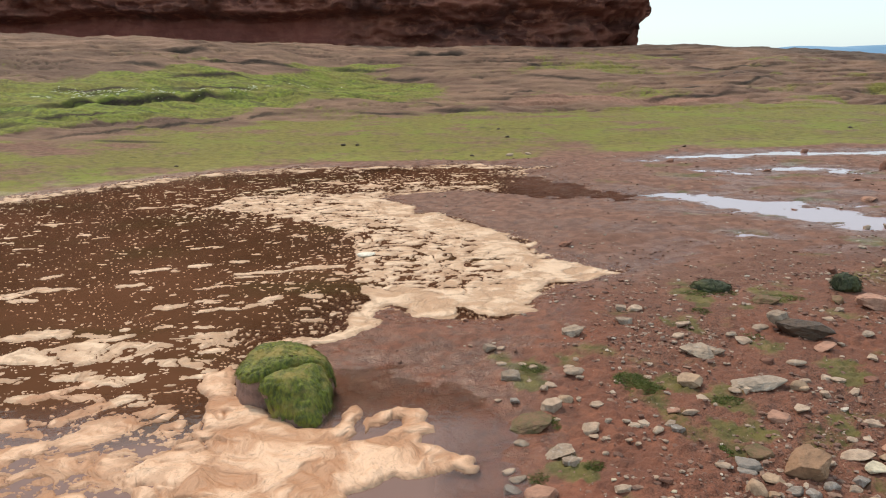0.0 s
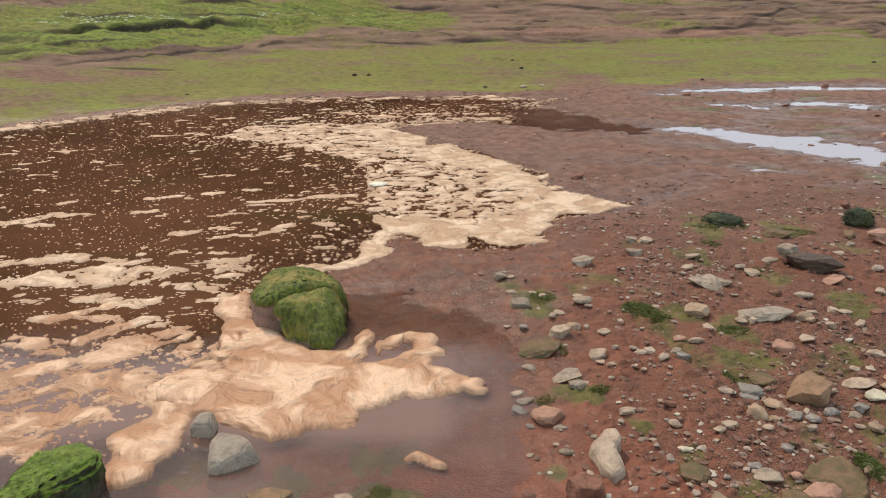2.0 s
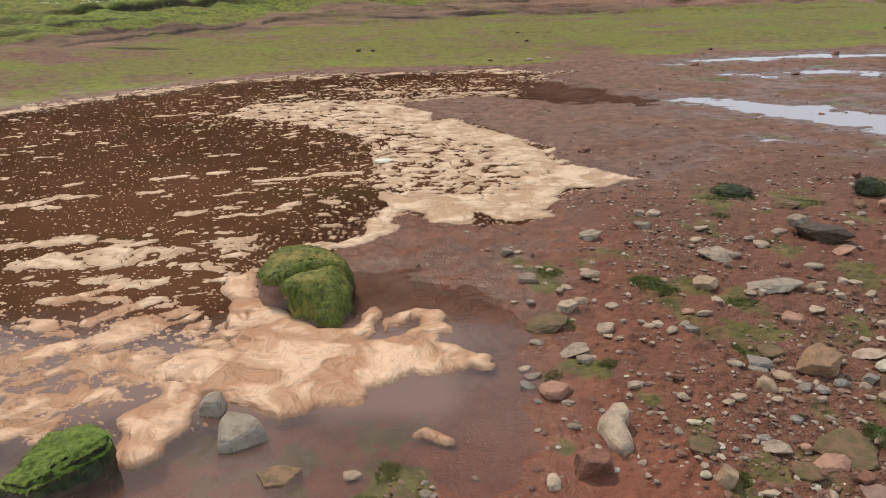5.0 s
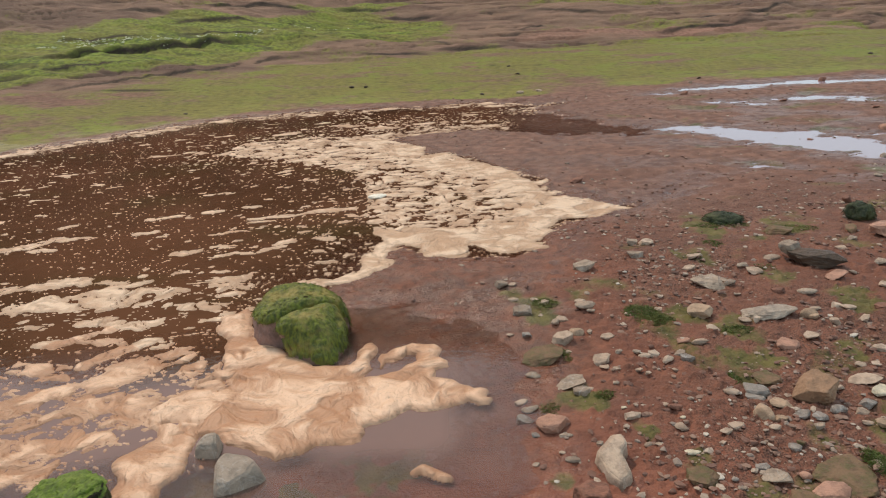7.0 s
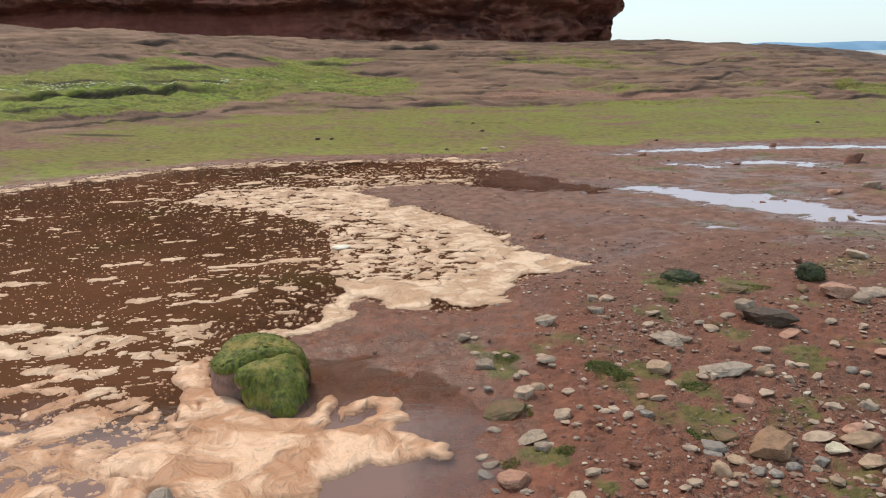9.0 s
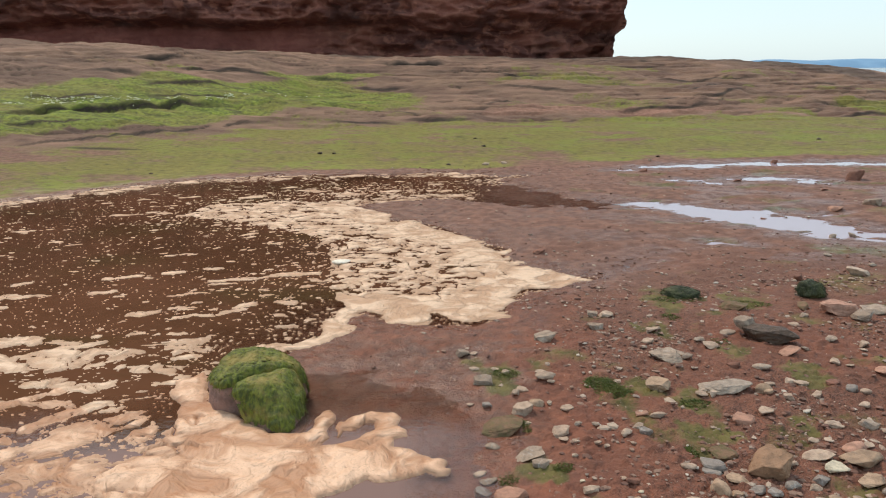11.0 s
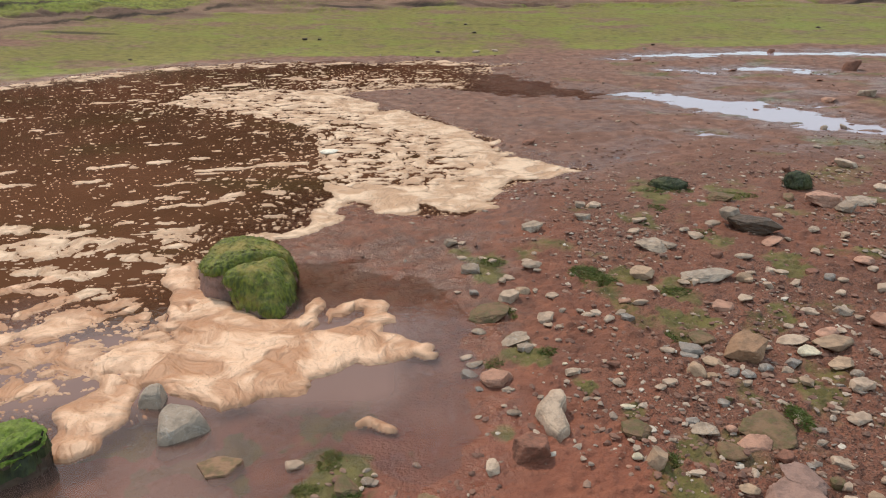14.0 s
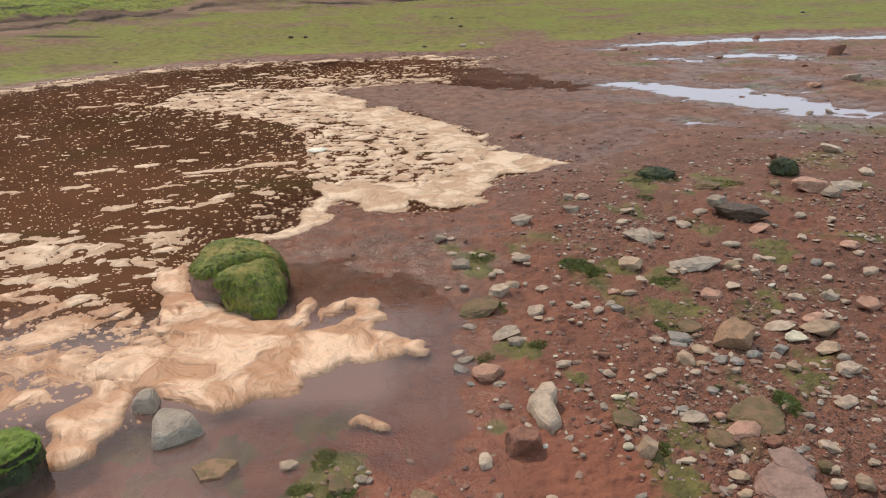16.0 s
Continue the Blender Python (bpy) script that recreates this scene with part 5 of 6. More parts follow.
# The boulders at the pool.
split_boulder(-0.78, 3.25)
slab_boulder(-1.36, 1.94, 0)
wedge_stone(-0.83, 2.17, [(-0.075, 0.04, 0.065), (-0.055, 0.085, 0.072), (0.03, 0.07, 0.07), (0.075, 0.03, 0.068), (0.05, -0.03, 0.055), (0.0, -0.065, 0.04), (-0.05, -0.07, 0.038),
                          (-0.09, 0.02, -0.06), (-0.06, 0.1, -0.06), (0.1, 0.06, -0.06), (0.118, 0.0, 0.0), (0.06, -0.05, -0.06), (-0.03, -0.1, -0.06), (-0.07, -0.08, -0.06)],
            "angular grey stone with a flat tilted face in shallow water")
wedge_stone(-0.98, 2.33, [(-0.055, -0.03, -0.06), (0.04, -0.03, -0.06), (0.05, 0.08, -0.06), (-0.05, 0.08, -0.06), (-0.045, 0.0, 0.045), (-0.02, 0.04, 0.072), (0.03, 0.045, 0.08), (0.042, -0.01, 0.05),
                          (0.03, 0.07, 0.06), (-0.02, 0.07, 0.05)], "small grey-green stone leaning at the edge of the foam")
# Weed-covered stones farther up the mud.
mossy_boulder(1.84, 4.80, (0.25, 0.18, 0.105), 0, 31, DARK_MOSS, "low stone under dark green weed on the mud", 900, 3, 0.3, -0.25, 0.01, "weedy_stone")
mossy_boulder(2.71, 4.69, (0.175, 0.16, 0.145), 0, 33, DARK_MOSS, "small round stone under dark green weed", 900, 3, 0.22, -0.3, 0.01, "weedy_stone")
stone("dark", 2.03, 3.88, 0.33, 0.12, 0.10, -38, 305, 7, 0.3)
stone("grey", 1.94, 4.0, 0.15, 0.09, 0.12, -20, 306, 6, 0.1)
notched_stone(0.505, 2.13, -6)
stone("tan", 0.80, 1.86, 0.065, 0.085, 0.085, 10, 35, 7, 0.25)
stone("grey", 0.74, 4.02, 0.130, 0.104, 0.059, 0, 1, 7)
stone("grey", 0.24, 3.83, 0.078, 0.062, 0.043, 8, 2, 7)
stone("pale", 0.30, 3.84, 0.052, 0.042, 0.017, 0, 3, 2)
stone("grey", 1.12, 4.42, 0.068, 0.054, 0.050, -15, 4, 2)
stone("pale", 1.21, 4.43, 0.099, 0.079, 0.032, -8, 5, 7)
stone("grey", 1.08, 4.18, 0.101, 0.080, 0.055, -8, 6, 7)
stone("pale", 1.41, 4.08, 0.101, 0.080, 0.041, 0, 7, 2)
stone("pale", 1.32, 3.90, 0.076, 0.061, 0.031, 0, 8, 2)
stone("grey", 1.36, 3.67, 0.204, 0.164, 0.061, 0, 9, 7)
stone("pale", 0.29, 3.63, 0.062, 0.050, 0.019, 0, 10, 2)
stone("pale", 0.40, 3.62, 0.056, 0.044, 0.017, -8, 11, 2)
stone("pale", 0.45, 3.56, 0.049, 0.039, 0.024, 15, 12, 2)
stone("grey", 0.32, 3.47, 0.102, 0.082, 0.056, 8, 13, 7)
stone("pale", 0.64, 3.56, 0.068, 0.054, 0.026, 0, 14, 2)
stone("pale", 0.65, 3.47, 0.115, 0.072, 0.035, 0, 15, 2)
stone("grey", 0.67, 3.42, 0.042, 0.034, 0.017, 15, 16, 2)
stone("pale", 0.51, 3.34, 0.064, 0.051, 0.023, 15, 17, 7)
stone("pale", 0.47, 3.30, 0.046, 0.037, 0.029, 8, 18, 2)
stone("red", 0.94, 3.52, 0.087, 0.064, 0.026, 8, 19, 7)
stone("pale", 1.02, 3.41, 0.061, 0.049, 0.018, 0, 20, 2)
stone("tan", 1.18, 3.28, 0.131, 0.105, 0.072, 0, 21, 7)
stone("pale", 1.19, 3.13, 0.064, 0.051, 0.035, 8, 22, 7)
stone("blue", 0.32, 3.21, 0.051, 0.041, 0.030, 0, 23, 2)
stone("pale", 0.24, 3.24, 0.040, 0.031, 0.012, 0, 24, 2)
stone("pale", 0.48, 3.13, 0.105, 0.084, 0.058, -15, 25, 7)
stone("tan", 0.56, 3.19, 0.073, 0.059, 0.040, 8, 26, 2)
stone("grey", 0.62, 3.18, 0.028, 0.042, 0.027, 8, 27, 2)
stone("pale", 0.69, 3.12, 0.072, 0.058, 0.022, 0, 28, 2)
stone("mossy", 0.37, 3.02, 0.199, 0.200, 0.060, 0, 29, 7)
stone("pale", 0.49, 3.02, 0.038, 0.030, 0.014, 8, 30, 2)
stone("pale", 0.62, 2.90, 0.095, 0.076, 0.052, 8, 31, 7)
stone("pale", 0.62, 2.84, 0.047, 0.037, 0.015, -15, 32, 2)
stone("pale", 0.67, 2.83, 0.047, 0.037, 0.015, -15, 33, 7)
stone("grey", 0.71, 2.96, 0.038, 0.030, 0.021, 8, 34, 2)
stone("grey", 0.79, 2.95, 0.038, 0.030, 0.014, 0, 35, 2)
stone("pale", 0.82, 2.92, 0.059, 0.047, 0.027, 15, 36, 2)
stone("pale", 0.86, 2.93, 0.054, 0.043, 0.030, 8, 37, 7)
stone("pink", 1.02, 3.02, 0.061, 0.049, 0.021, -15, 38, 2)
stone("pale", 1.09, 3.00, 0.083, 0.036, 0.025, -8, 39, 2)
stone("pale", 0.90, 2.85, 0.058, 0.046, 0.034, 15, 40, 2)
stone("grey", 0.97, 2.91, 0.054, 0.043, 0.022, 0, 41, 7)
stone("blue", 0.99, 2.86, 0.064, 0.051, 0.025, 0, 42, 2)
stone("pale", 0.76, 2.78, 0.036, 0.029, 0.027, 0, 43, 2)
stone("pale", 0.79, 2.75, 0.026, 0.020, 0.017, -8, 44, 2)
stone("pale", 0.91, 2.77, 0.026, 0.021, 0.014, 8, 45, 7)
stone("grey", 0.31, 2.84, 0.072, 0.057, 0.022, 0, 46, 2)
stone("grey", 0.45, 2.73, 0.135, 0.098, 0.041, 15, 47, 7)
stone("grey", 0.49, 2.65, 0.073, 0.059, 0.027, 8, 48, 2)
stone("pale", 0.53, 2.68, 0.045, 0.024, 0.013, 0, 49, 7)
stone("pale", 0.24, 2.64, 0.068, 0.045, 0.020, 8, 50, 2)
stone("grey", 0.27, 2.58, 0.077, 0.051, 0.023, 15, 51, 2)
stone("blue", 0.24, 2.51, 0.075, 0.060, 0.022, -15, 52, 2)
stone("pink", 0.35, 2.44, 0.147, 0.118, 0.057, 8, 53, 7)
stone("blue", 0.27, 2.38, 0.036, 0.029, 0.020, 15, 54, 2)
stone("grey", 0.38, 2.36, 0.054, 0.026, 0.016, 0, 55, 2)
stone("pale", 0.64, 2.69, 0.030, 0.024, 0.014, -8, 56, 2)
stone("white", 0.63, 2.50, 0.024, 0.019, 0.009, -8, 57, 2)
stone("pale", 0.65, 2.44, 0.070, 0.039, 0.021, 15, 58, 2)
stone("pale", 0.79, 2.50, 0.034, 0.023, 0.010, 8, 59, 2)
stone("white", 0.83, 2.40, 0.023, 0.019, 0.008, -8, 60, 2)
stone("pale", 0.81, 2.35, 0.055, 0.044, 0.025, -8, 61, 7)
stone("red", 0.82, 2.47, 0.062, 0.037, 0.019, 0, 62, 2)
stone("pale", 0.95, 2.28, 0.050, 0.034, 0.015, 0, 63, 2)
stone("pale", 0.92, 2.23, 0.027, 0.022, 0.012, 8, 64, 2)
stone("grey", 0.90, 2.53, 0.029, 0.023, 0.016, 8, 65, 7)
stone("pale", 0.66, 2.25, 0.031, 0.025, 0.022, 0, 66, 2)
stone("pale", 0.70, 2.25, 0.031, 0.025, 0.009, 0, 67, 2)
stone("grey", 0.49, 2.27, 0.026, 0.021, 0.018, 0, 68, 2)
stone("white", 0.80, 2.19, 0.057, 0.032, 0.017, -8, 69, 2)
stone("pale", 0.35, 2.25, 0.026, 0.021, 0.011, -15, 70, 2)
stone("grey", 0.38, 2.20, 0.056, 0.036, 0.017, 8, 71, 2)
stone("grey", 0.25, 2.20, 0.030, 0.024, 0.009, 15, 72, 2)
stone("red", 0.40, 1.96, 0.131, 0.105, 0.102, 15, 73, 7)
stone("pale", 0.27, 1.90, 0.051, 0.076, 0.028, -15, 74, 7)
stone("pale", 0.45, 1.69, 0.041, 0.032, 0.031, -8, 75, 2)
stone("white", 0.75, 1.90, 0.040, 0.032, 0.025, -15, 76, 2)
stone("pink", 0.70, 2.01, 0.029, 0.023, 0.009, 8, 77, 7)
stone("pale", 0.75, 1.98, 0.029, 0.022, 0.009, 0, 78, 2)
stone("mossy", 0.79, 2.05, 0.114, 0.118, 0.041, -15, 79, 7)
stone("pink", 0.71, 1.86, 0.024, 0.015, 0.007, 0, 80, 2)
stone("mossy", 2.08, 4.48, 0.170, 0.187, 0.061, 0, 81, 7)
stone("pink", 2.04, 3.67, 0.119, 0.095, 0.038, -8, 82, 2)
stone("grey", 2.16, 3.73, 0.043, 0.034, 0.025, 0, 83, 2)
stone("brown", 2.52, 4.45, 0.067, 0.100, 0.063, -15, 84, 2)
stone("grey", 2.45, 4.29, 0.057, 0.045, 0.027, -15, 85, 7)
stone("pink", 2.70, 4.34, 0.259, 0.207, 0.109, -8, 86, 7)
stone("grey", 2.95, 4.35, 0.223, 0.178, 0.067, 8, 87, 2)
stone("grey", 2.77, 4.20, 0.132, 0.105, 0.072, 0, 88, 7)
stone("pale", 3.26, 4.61, 0.137, 0.110, 0.051, 8, 89, 7)
stone("grey", 1.85, 4.03, 0.110, 0.088, 0.033, -8, 90, 2)
stone("pale", 1.66, 3.81, 0.090, 0.072, 0.050, -15, 91, 7)
stone("grey", 1.62, 3.90, 0.070, 0.041, 0.021, 15, 92, 2)
stone("grey", 1.44, 3.70, 0.080, 0.064, 0.024, 8, 93, 7)
stone("grey", 1.46, 3.65, 0.060, 0.048, 0.033, -15, 94, 2)
stone("slate", 1.51, 3.25, 0.265, 0.150, 0.060, 10, 95, 7)
stone("tan", 1.68, 3.22, 0.080, 0.064, 0.055, 0, 96, 2)
stone("tan", 1.69, 3.18, 0.043, 0.034, 0.024, 8, 97, 7)
stone("pale", 1.74, 3.27, 0.056, 0.039, 0.017, 0, 98, 2)
stone("red", 1.67, 3.53, 0.066, 0.053, 0.049, 0, 99, 7)
stone("grey", 1.80, 3.49, 0.099, 0.058, 0.030, -15, 100, 2)
stone("pale", 2.30, 4.13, 0.070, 0.056, 0.022, 0, 101, 7)
stone("grey", 2.37, 3.85, 0.082, 0.066, 0.025, 8, 102, 2)
stone("pale", 1.87, 3.32, 0.058, 0.046, 0.032, 15, 103, 7)
stone("pale", 1.92, 3.30, 0.084, 0.067, 0.025, 15, 104, 2)
stone("pale", 1.76, 3.12, 0.055, 0.044, 0.030, 0, 105, 7)
stone("pale", 1.37, 3.20, 0.060, 0.048, 0.018, 0, 106, 2)
stone("pale", 1.42, 3.19, 0.036, 0.029, 0.034, 8, 107, 2)
stone("pale", 1.91, 3.15, 0.056, 0.045, 0.031, 0, 108, 2)
stone("red", 2.06, 3.27, 0.078, 0.063, 0.026, 8, 109, 2)
stone("blue", 2.11, 3.19, 0.058, 0.046, 0.050, -8, 110, 2)
stone("pale", 2.21, 3.52, 0.049, 0.073, 0.027, 0, 111, 7)
stone("pale", 2.27, 3.48, 0.049, 0.039, 0.015, 0, 112, 2)
stone("pale", 2.51, 3.75, 0.060, 0.048, 0.033, 8, 113, 7)
stone("pale", 2.47, 3.69, 0.044, 0.035, 0.016, -15, 114, 2)
stone("pink", 2.41, 3.39, 0.125, 0.100, 0.044, 0, 115, 2)
stone("pale", 2.41, 3.31, 0.068, 0.055, 0.024, 8, 116, 2)
stone("grey", 2.55, 3.52, 0.058, 0.046, 0.021, -15, 117, 7)
stone("pale", 2.31, 3.06, 0.078, 0.062, 0.052, -15, 118, 2)
stone("pale", 2.72, 3.79, 0.061, 0.049, 0.018, 8, 119, 2)
stone("pale", 2.15, 3.15, 0.051, 0.041, 0.026, 0, 120, 2)
stone("pale", 2.07, 3.02, 0.050, 0.040, 0.024, 8, 121, 7)
stone("pink", 1.45, 2.92, 0.107, 0.086, 0.043, 8, 122, 2)
stone("pale", 1.59, 2.99, 0.076, 0.061, 0.035, 8, 123, 2)
stone("pale", 1.82, 2.84, 0.081, 0.065, 0.024, 0, 124, 2)
stone("grey", 1.97, 2.83, 0.083, 0.066, 0.045, -15, 125, 7)
stone("pale", 2.03, 2.80, 0.059, 0.047, 0.018, -8, 126, 2)
stone("pink", 2.10, 2.73, 0.106, 0.085, 0.065, 15, 127, 2)
stone("blue", 1.17, 2.56, 0.101, 0.081, 0.030, -15, 128, 2)
stone("blue", 1.15, 2.52, 0.085, 0.065, 0.025, 0, 129, 2)
stone("pale", 1.07, 2.55, 0.060, 0.048, 0.018, 8, 130, 2)
stone("tan", 1.13, 2.39, 0.067, 0.101, 0.064, 15, 131, 2)
stone("tan", 1.22, 2.45, 0.084, 0.067, 0.025, 0, 132, 7)
stone("tan", 1.18, 2.36, 0.057, 0.046, 0.032, -8, 133, 7)
stone("pale", 1.00, 2.32, 0.060, 0.043, 0.018, 8, 134, 2)
stone("pale", 1.13, 2.29, 0.047, 0.037, 0.017, 0, 135, 2)
stone("mossy", 1.25, 2.65, 0.104, 0.114, 0.037, 8, 136, 7)
stone("ochre", 1.37, 2.50, 0.177, 0.142, 0.135, -8, 137, 7)
stone("blue", 1.27, 2.38, 0.073, 0.055, 0.022, 15, 138, 2)
stone("blue", 1.32, 2.35, 0.063, 0.051, 0.025, 0, 139, 7)
stone("blue", 1.40, 2.38, 0.054, 0.044, 0.038, 8, 140, 2)
stone("pale", 1.48, 2.55, 0.073, 0.036, 0.022, 15, 141, 7)
stone("pale", 1.61, 2.59, 0.134, 0.086, 0.040, 0, 142, 2)
stone("white", 1.63, 2.50, 0.100, 0.080, 0.030, 8, 143, 7)
stone("blue", 1.54, 2.43, 0.066, 0.053, 0.037, 0, 144, 7)
stone("grey", 1.49, 2.38, 0.050, 0.040, 0.027, -8, 145, 7)
stone("pink", 1.80, 2.64, 0.116, 0.077, 0.035, 0, 146, 2)
stone("pale", 1.87, 2.67, 0.051, 0.041, 0.015, 8, 147, 2)
stone("tan", 1.78, 2.55, 0.184, 0.108, 0.055, 8, 148, 2)
stone("tan", 1.72, 2.40, 0.115, 0.081, 0.034, 8, 149, 7)
stone("grey", 1.74, 2.33, 0.062, 0.049, 0.030, 15, 150, 2)
stone("pale", 1.70, 2.23, 0.090, 0.072, 0.044, 0, 151, 7)
stone("blue", 1.64, 2.26, 0.040, 0.032, 0.031, -8, 152, 2)
stone("pale", 1.62, 2.31, 0.050, 0.040, 0.015, 0, 153, 7)
stone("pale", 1.66, 2.31, 0.040, 0.032, 0.012, -8, 154, 2)
stone("tan", 1.52, 2.28, 0.069, 0.055, 0.031, 0, 155, 7)
stone("pale", 1.47, 2.30, 0.044, 0.035, 0.014, 0, 156, 2)
stone("grey", 1.29, 2.29, 0.043, 0.034, 0.024, 0, 157, 7)
stone("mossy", 1.18, 2.19, 0.037, 0.029, 0.035, 0, 158, 2)
stone("blue", 1.15, 2.17, 0.050, 0.040, 0.020, 0, 159, 2)
stone("pale", 1.91, 2.48, 0.049, 0.039, 0.027, -15, 160, 7)
stone("pale", 1.66, 2.71, 0.050, 0.040, 0.015, 0, 161, 7)
stone("pale", 1.72, 2.71, 0.039, 0.031, 0.012, 15, 162, 2)
stone("blue", 1.00, 2.08, 0.048, 0.038, 0.025, -15, 163, 2)
stone("grey", 1.02, 2.02, 0.103, 0.067, 0.031, 0, 164, 7)
stone("white", 1.01, 2.01, 0.026, 0.018, 0.008, 15, 165, 2)
stone("pink", 1.11, 2.01, 0.039, 0.031, 0.023, 0, 166, 2)
stone("pink", 1.16, 1.93, 0.128, 0.079, 0.038, 15, 167, 7)
stone("mossy", 1.23, 2.01, 0.202, 0.223, 0.050, -8, 168, 7, 0.45)
stone("red", 1.22, 1.85, 0.059, 0.047, 0.029, 15, 169, 7)
stone("mossy", 1.07, 1.90, 0.105, 0.103, 0.033, 0, 170, 2)
stone("slab", 1.23, 1.74, 0.156, 0.147, 0.047, 8, 171, 7)
stone("slab", 1.16, 1.64, 0.190, 0.209, 0.068, 0, 172, 7)
stone("tan", 1.04, 1.71, 0.067, 0.047, 0.020, 0, 173, 7)
stone("pale", 1.00, 1.67, 0.035, 0.020, 0.011, 15, 174, 2)
stone("tan", 1.03, 1.64, 0.058, 0.040, 0.017, 8, 175, 2)
stone("grey", 1.13, 1.70, 0.032, 0.048, 0.018, -8, 176, 7)
stone("pale", 1.41, 1.82, 0.100, 0.056, 0.030, -15, 177, 7)
stone("blue", 1.29, 1.81, 0.038, 0.030, 0.016, 0, 178, 2)
stone("grey", 1.38, 1.92, 0.040, 0.032, 0.022, -8, 179, 7)
stone("pale", 1.58, 2.04, 0.089, 0.066, 0.027, 0, 180, 7)
stone("pale", 1.53, 2.10, 0.043, 0.034, 0.020, 0, 181, 7)
stone("pale", 1.57, 2.08, 0.038, 0.030, 0.011, -8, 182, 2)
stone("pale", 1.34, 1.70, 0.033, 0.027, 0.025, -8, 183, 2)
stone("pale", 1.31, 1.63, 0.053, 0.042, 0.029, -8, 184, 7)
stone("tan", 1.39, 1.63, 0.074, 0.059, 0.041, 0, 185, 7)
stone("pale", 1.49, 1.73, 0.043, 0.034, 0.024, 0, 186, 7)
stone("mossy", 1.32, 1.72, 0.046, 0.037, 0.036, -8, 187, 2)
stone("grey", 0.89, 1.98, 0.038, 0.023, 0.011, -8, 188, 2)
stone("pale", 0.91, 1.80, 0.060, 0.026, 0.018, 0, 189, 7)
stone("blue", 0.89, 2.03, 0.025, 0.020, 0.011, -15, 190, 2)
stone("pale", 1.39, 2.10, 0.028, 0.022, 0.013, -8, 191, 2)
stone("pale", -0.39, 1.97, 0.069, 0.055, 0.031, 0, 192, 7)
stone("pale", 0.02, 1.96, 0.032, 0.025, 0.017, -8, 193, 7)
stone("mossy", -0.20, 1.83, 0.088, 0.097, 0.032, 0, 194, 7)
stone("grey", -0.14, 1.86, 0.046, 0.037, 0.025, 0, 195, 7)
stone("pale", -0.12, 1.90, 0.023, 0.019, 0.015, 0, 196, 2)
stone("brown", 0.06, 1.72, 0.092, 0.073, 0.072, 8, 197, 7)
stone("grey", -0.11, 1.70, 0.026, 0.020, 0.023, 8, 198, 2)
stone("pale", -0.08, 1.73, 0.030, 0.018, 0.009, 0, 199, 2)
stone("brown", -0.635, 1.975, 0.150, 0.125, 0.075, 12, 200, 7)
stone("grey", 3.42, 5.75, 0.075, 0.060, 0.041, 0, 201, 7)
stone("pale", 3.35, 5.20, 0.209, 0.167, 0.072, 0, 202, 2)
stone("red", 2.83, 5.09, 0.066, 0.053, 0.063, -8, 203, 2)
stone("red", 1.06, 6.16, 0.121, 0.097, 0.053, 8, 204, 7)
stone("red", 6.29, 10.18, 0.264, 0.211, 0.209, 0, 205, 7)
stone("grey", 4.01, 6.70, 0.087, 0.070, 0.064, 8, 206, 2)
stone("grey", 4.21, 6.71, 0.063, 0.095, 0.060, 0, 207, 2)
stone("grey", 5.29, 8.12, 0.215, 0.172, 0.098, 8, 208, 2)
stone("pink", 4.75, 7.95, 0.191, 0.153, 0.057, 15, 209, 7)
stone("red", 3.54, 11.26, 0.130, 0.104, 0.068, 0, 210, 7)
stone("red", 6.11, 12.25, 0.129, 0.103, 0.096, 15, 211, 7)
stone("pale", 4.02, 12.48, 0.072, 0.058, 0.058, -8, 212, 2)
stone("pale", 2.05, 6.91, 0.058, 0.046, 0.026, -15, 213, 7)
stone("red", 4.59, 10.20, 0.088, 0.071, 0.045, -15, 214, 2)
stone("grey", 3.60, 5.43, 0.063, 0.050, 0.028, -15, 215, 2)
stone("pale", 2.46, 5.00, 0.045, 0.036, 0.019, -15, 216, 2)
stone("pale", 3.21, 5.05, 0.058, 0.046, 0.025, 0, 217, 7)
stone("red", 5.26, 9.10, 0.083, 0.066, 0.042, -8, 218, 2)
stone("red", 3.76, 7.61, 0.081, 0.065, 0.030, -8, 219, 2)


# Dark lumps and two pale stones out on the algae belt.
for n, (bx, by, size) in enumerate(((-4.21, 11.44, 0.07), (1.22, 15.75, 0.09), (1.3, 14.5, 0.11), (-1.86, 13.69, 0.12), (-1.59, 13.67, 0.10), (8.54, 15.28, 0.13), (0.5, 12.2, 0.09), (4.3, 12.9, 0.08))):
    stone("dark", bx, by, size, 0.7 * size, 0.45 * size, 20 * n, 320 + n, 2)
stone("pale", 1.12, 12.15, 0.13, 0.10, 0.06, 10, 331, 7)
stone("pale", 1.45, 12.3, 0.11, 0.09, 0.05, -20, 332, 7)
# Fallen blocks at the foot of the cliff.
stone("grey", -16.2, 42.6, 1.1, 0.8, 0.6, 5, 311, 7)
stone("grey", -13.1, 42.8, 1.3, 0.8, 0.7, -8, 312, 7)
stone("red", -18.3, 42.4, 1.5, 1.0, 0.7, 12, 313, 7)
stone("red", -14.7, 42.9, 0.9, 0.7, 0.5, 0, 314, 7)
stone("red", -11.2, 42.8, 1.0, 0.7, 0.5, 20, 315, 7)
stone("brown", -9.6, 43.0, 1.4, 0.8, 0.45, -5, 316, 7)


def foam_lump(x, y, width, depth, height, seed):
    bm = boulder_mesh((width, depth, height), seed, 3, 4, 0.2)
    ob = part("foam_lump", bm, WHITE_FROTH)
    ob.location = (x, y, height * 0.5 + 0.004)
    return tagged(ob, "bright white lump of fresh foam floating on the pool", "foam")


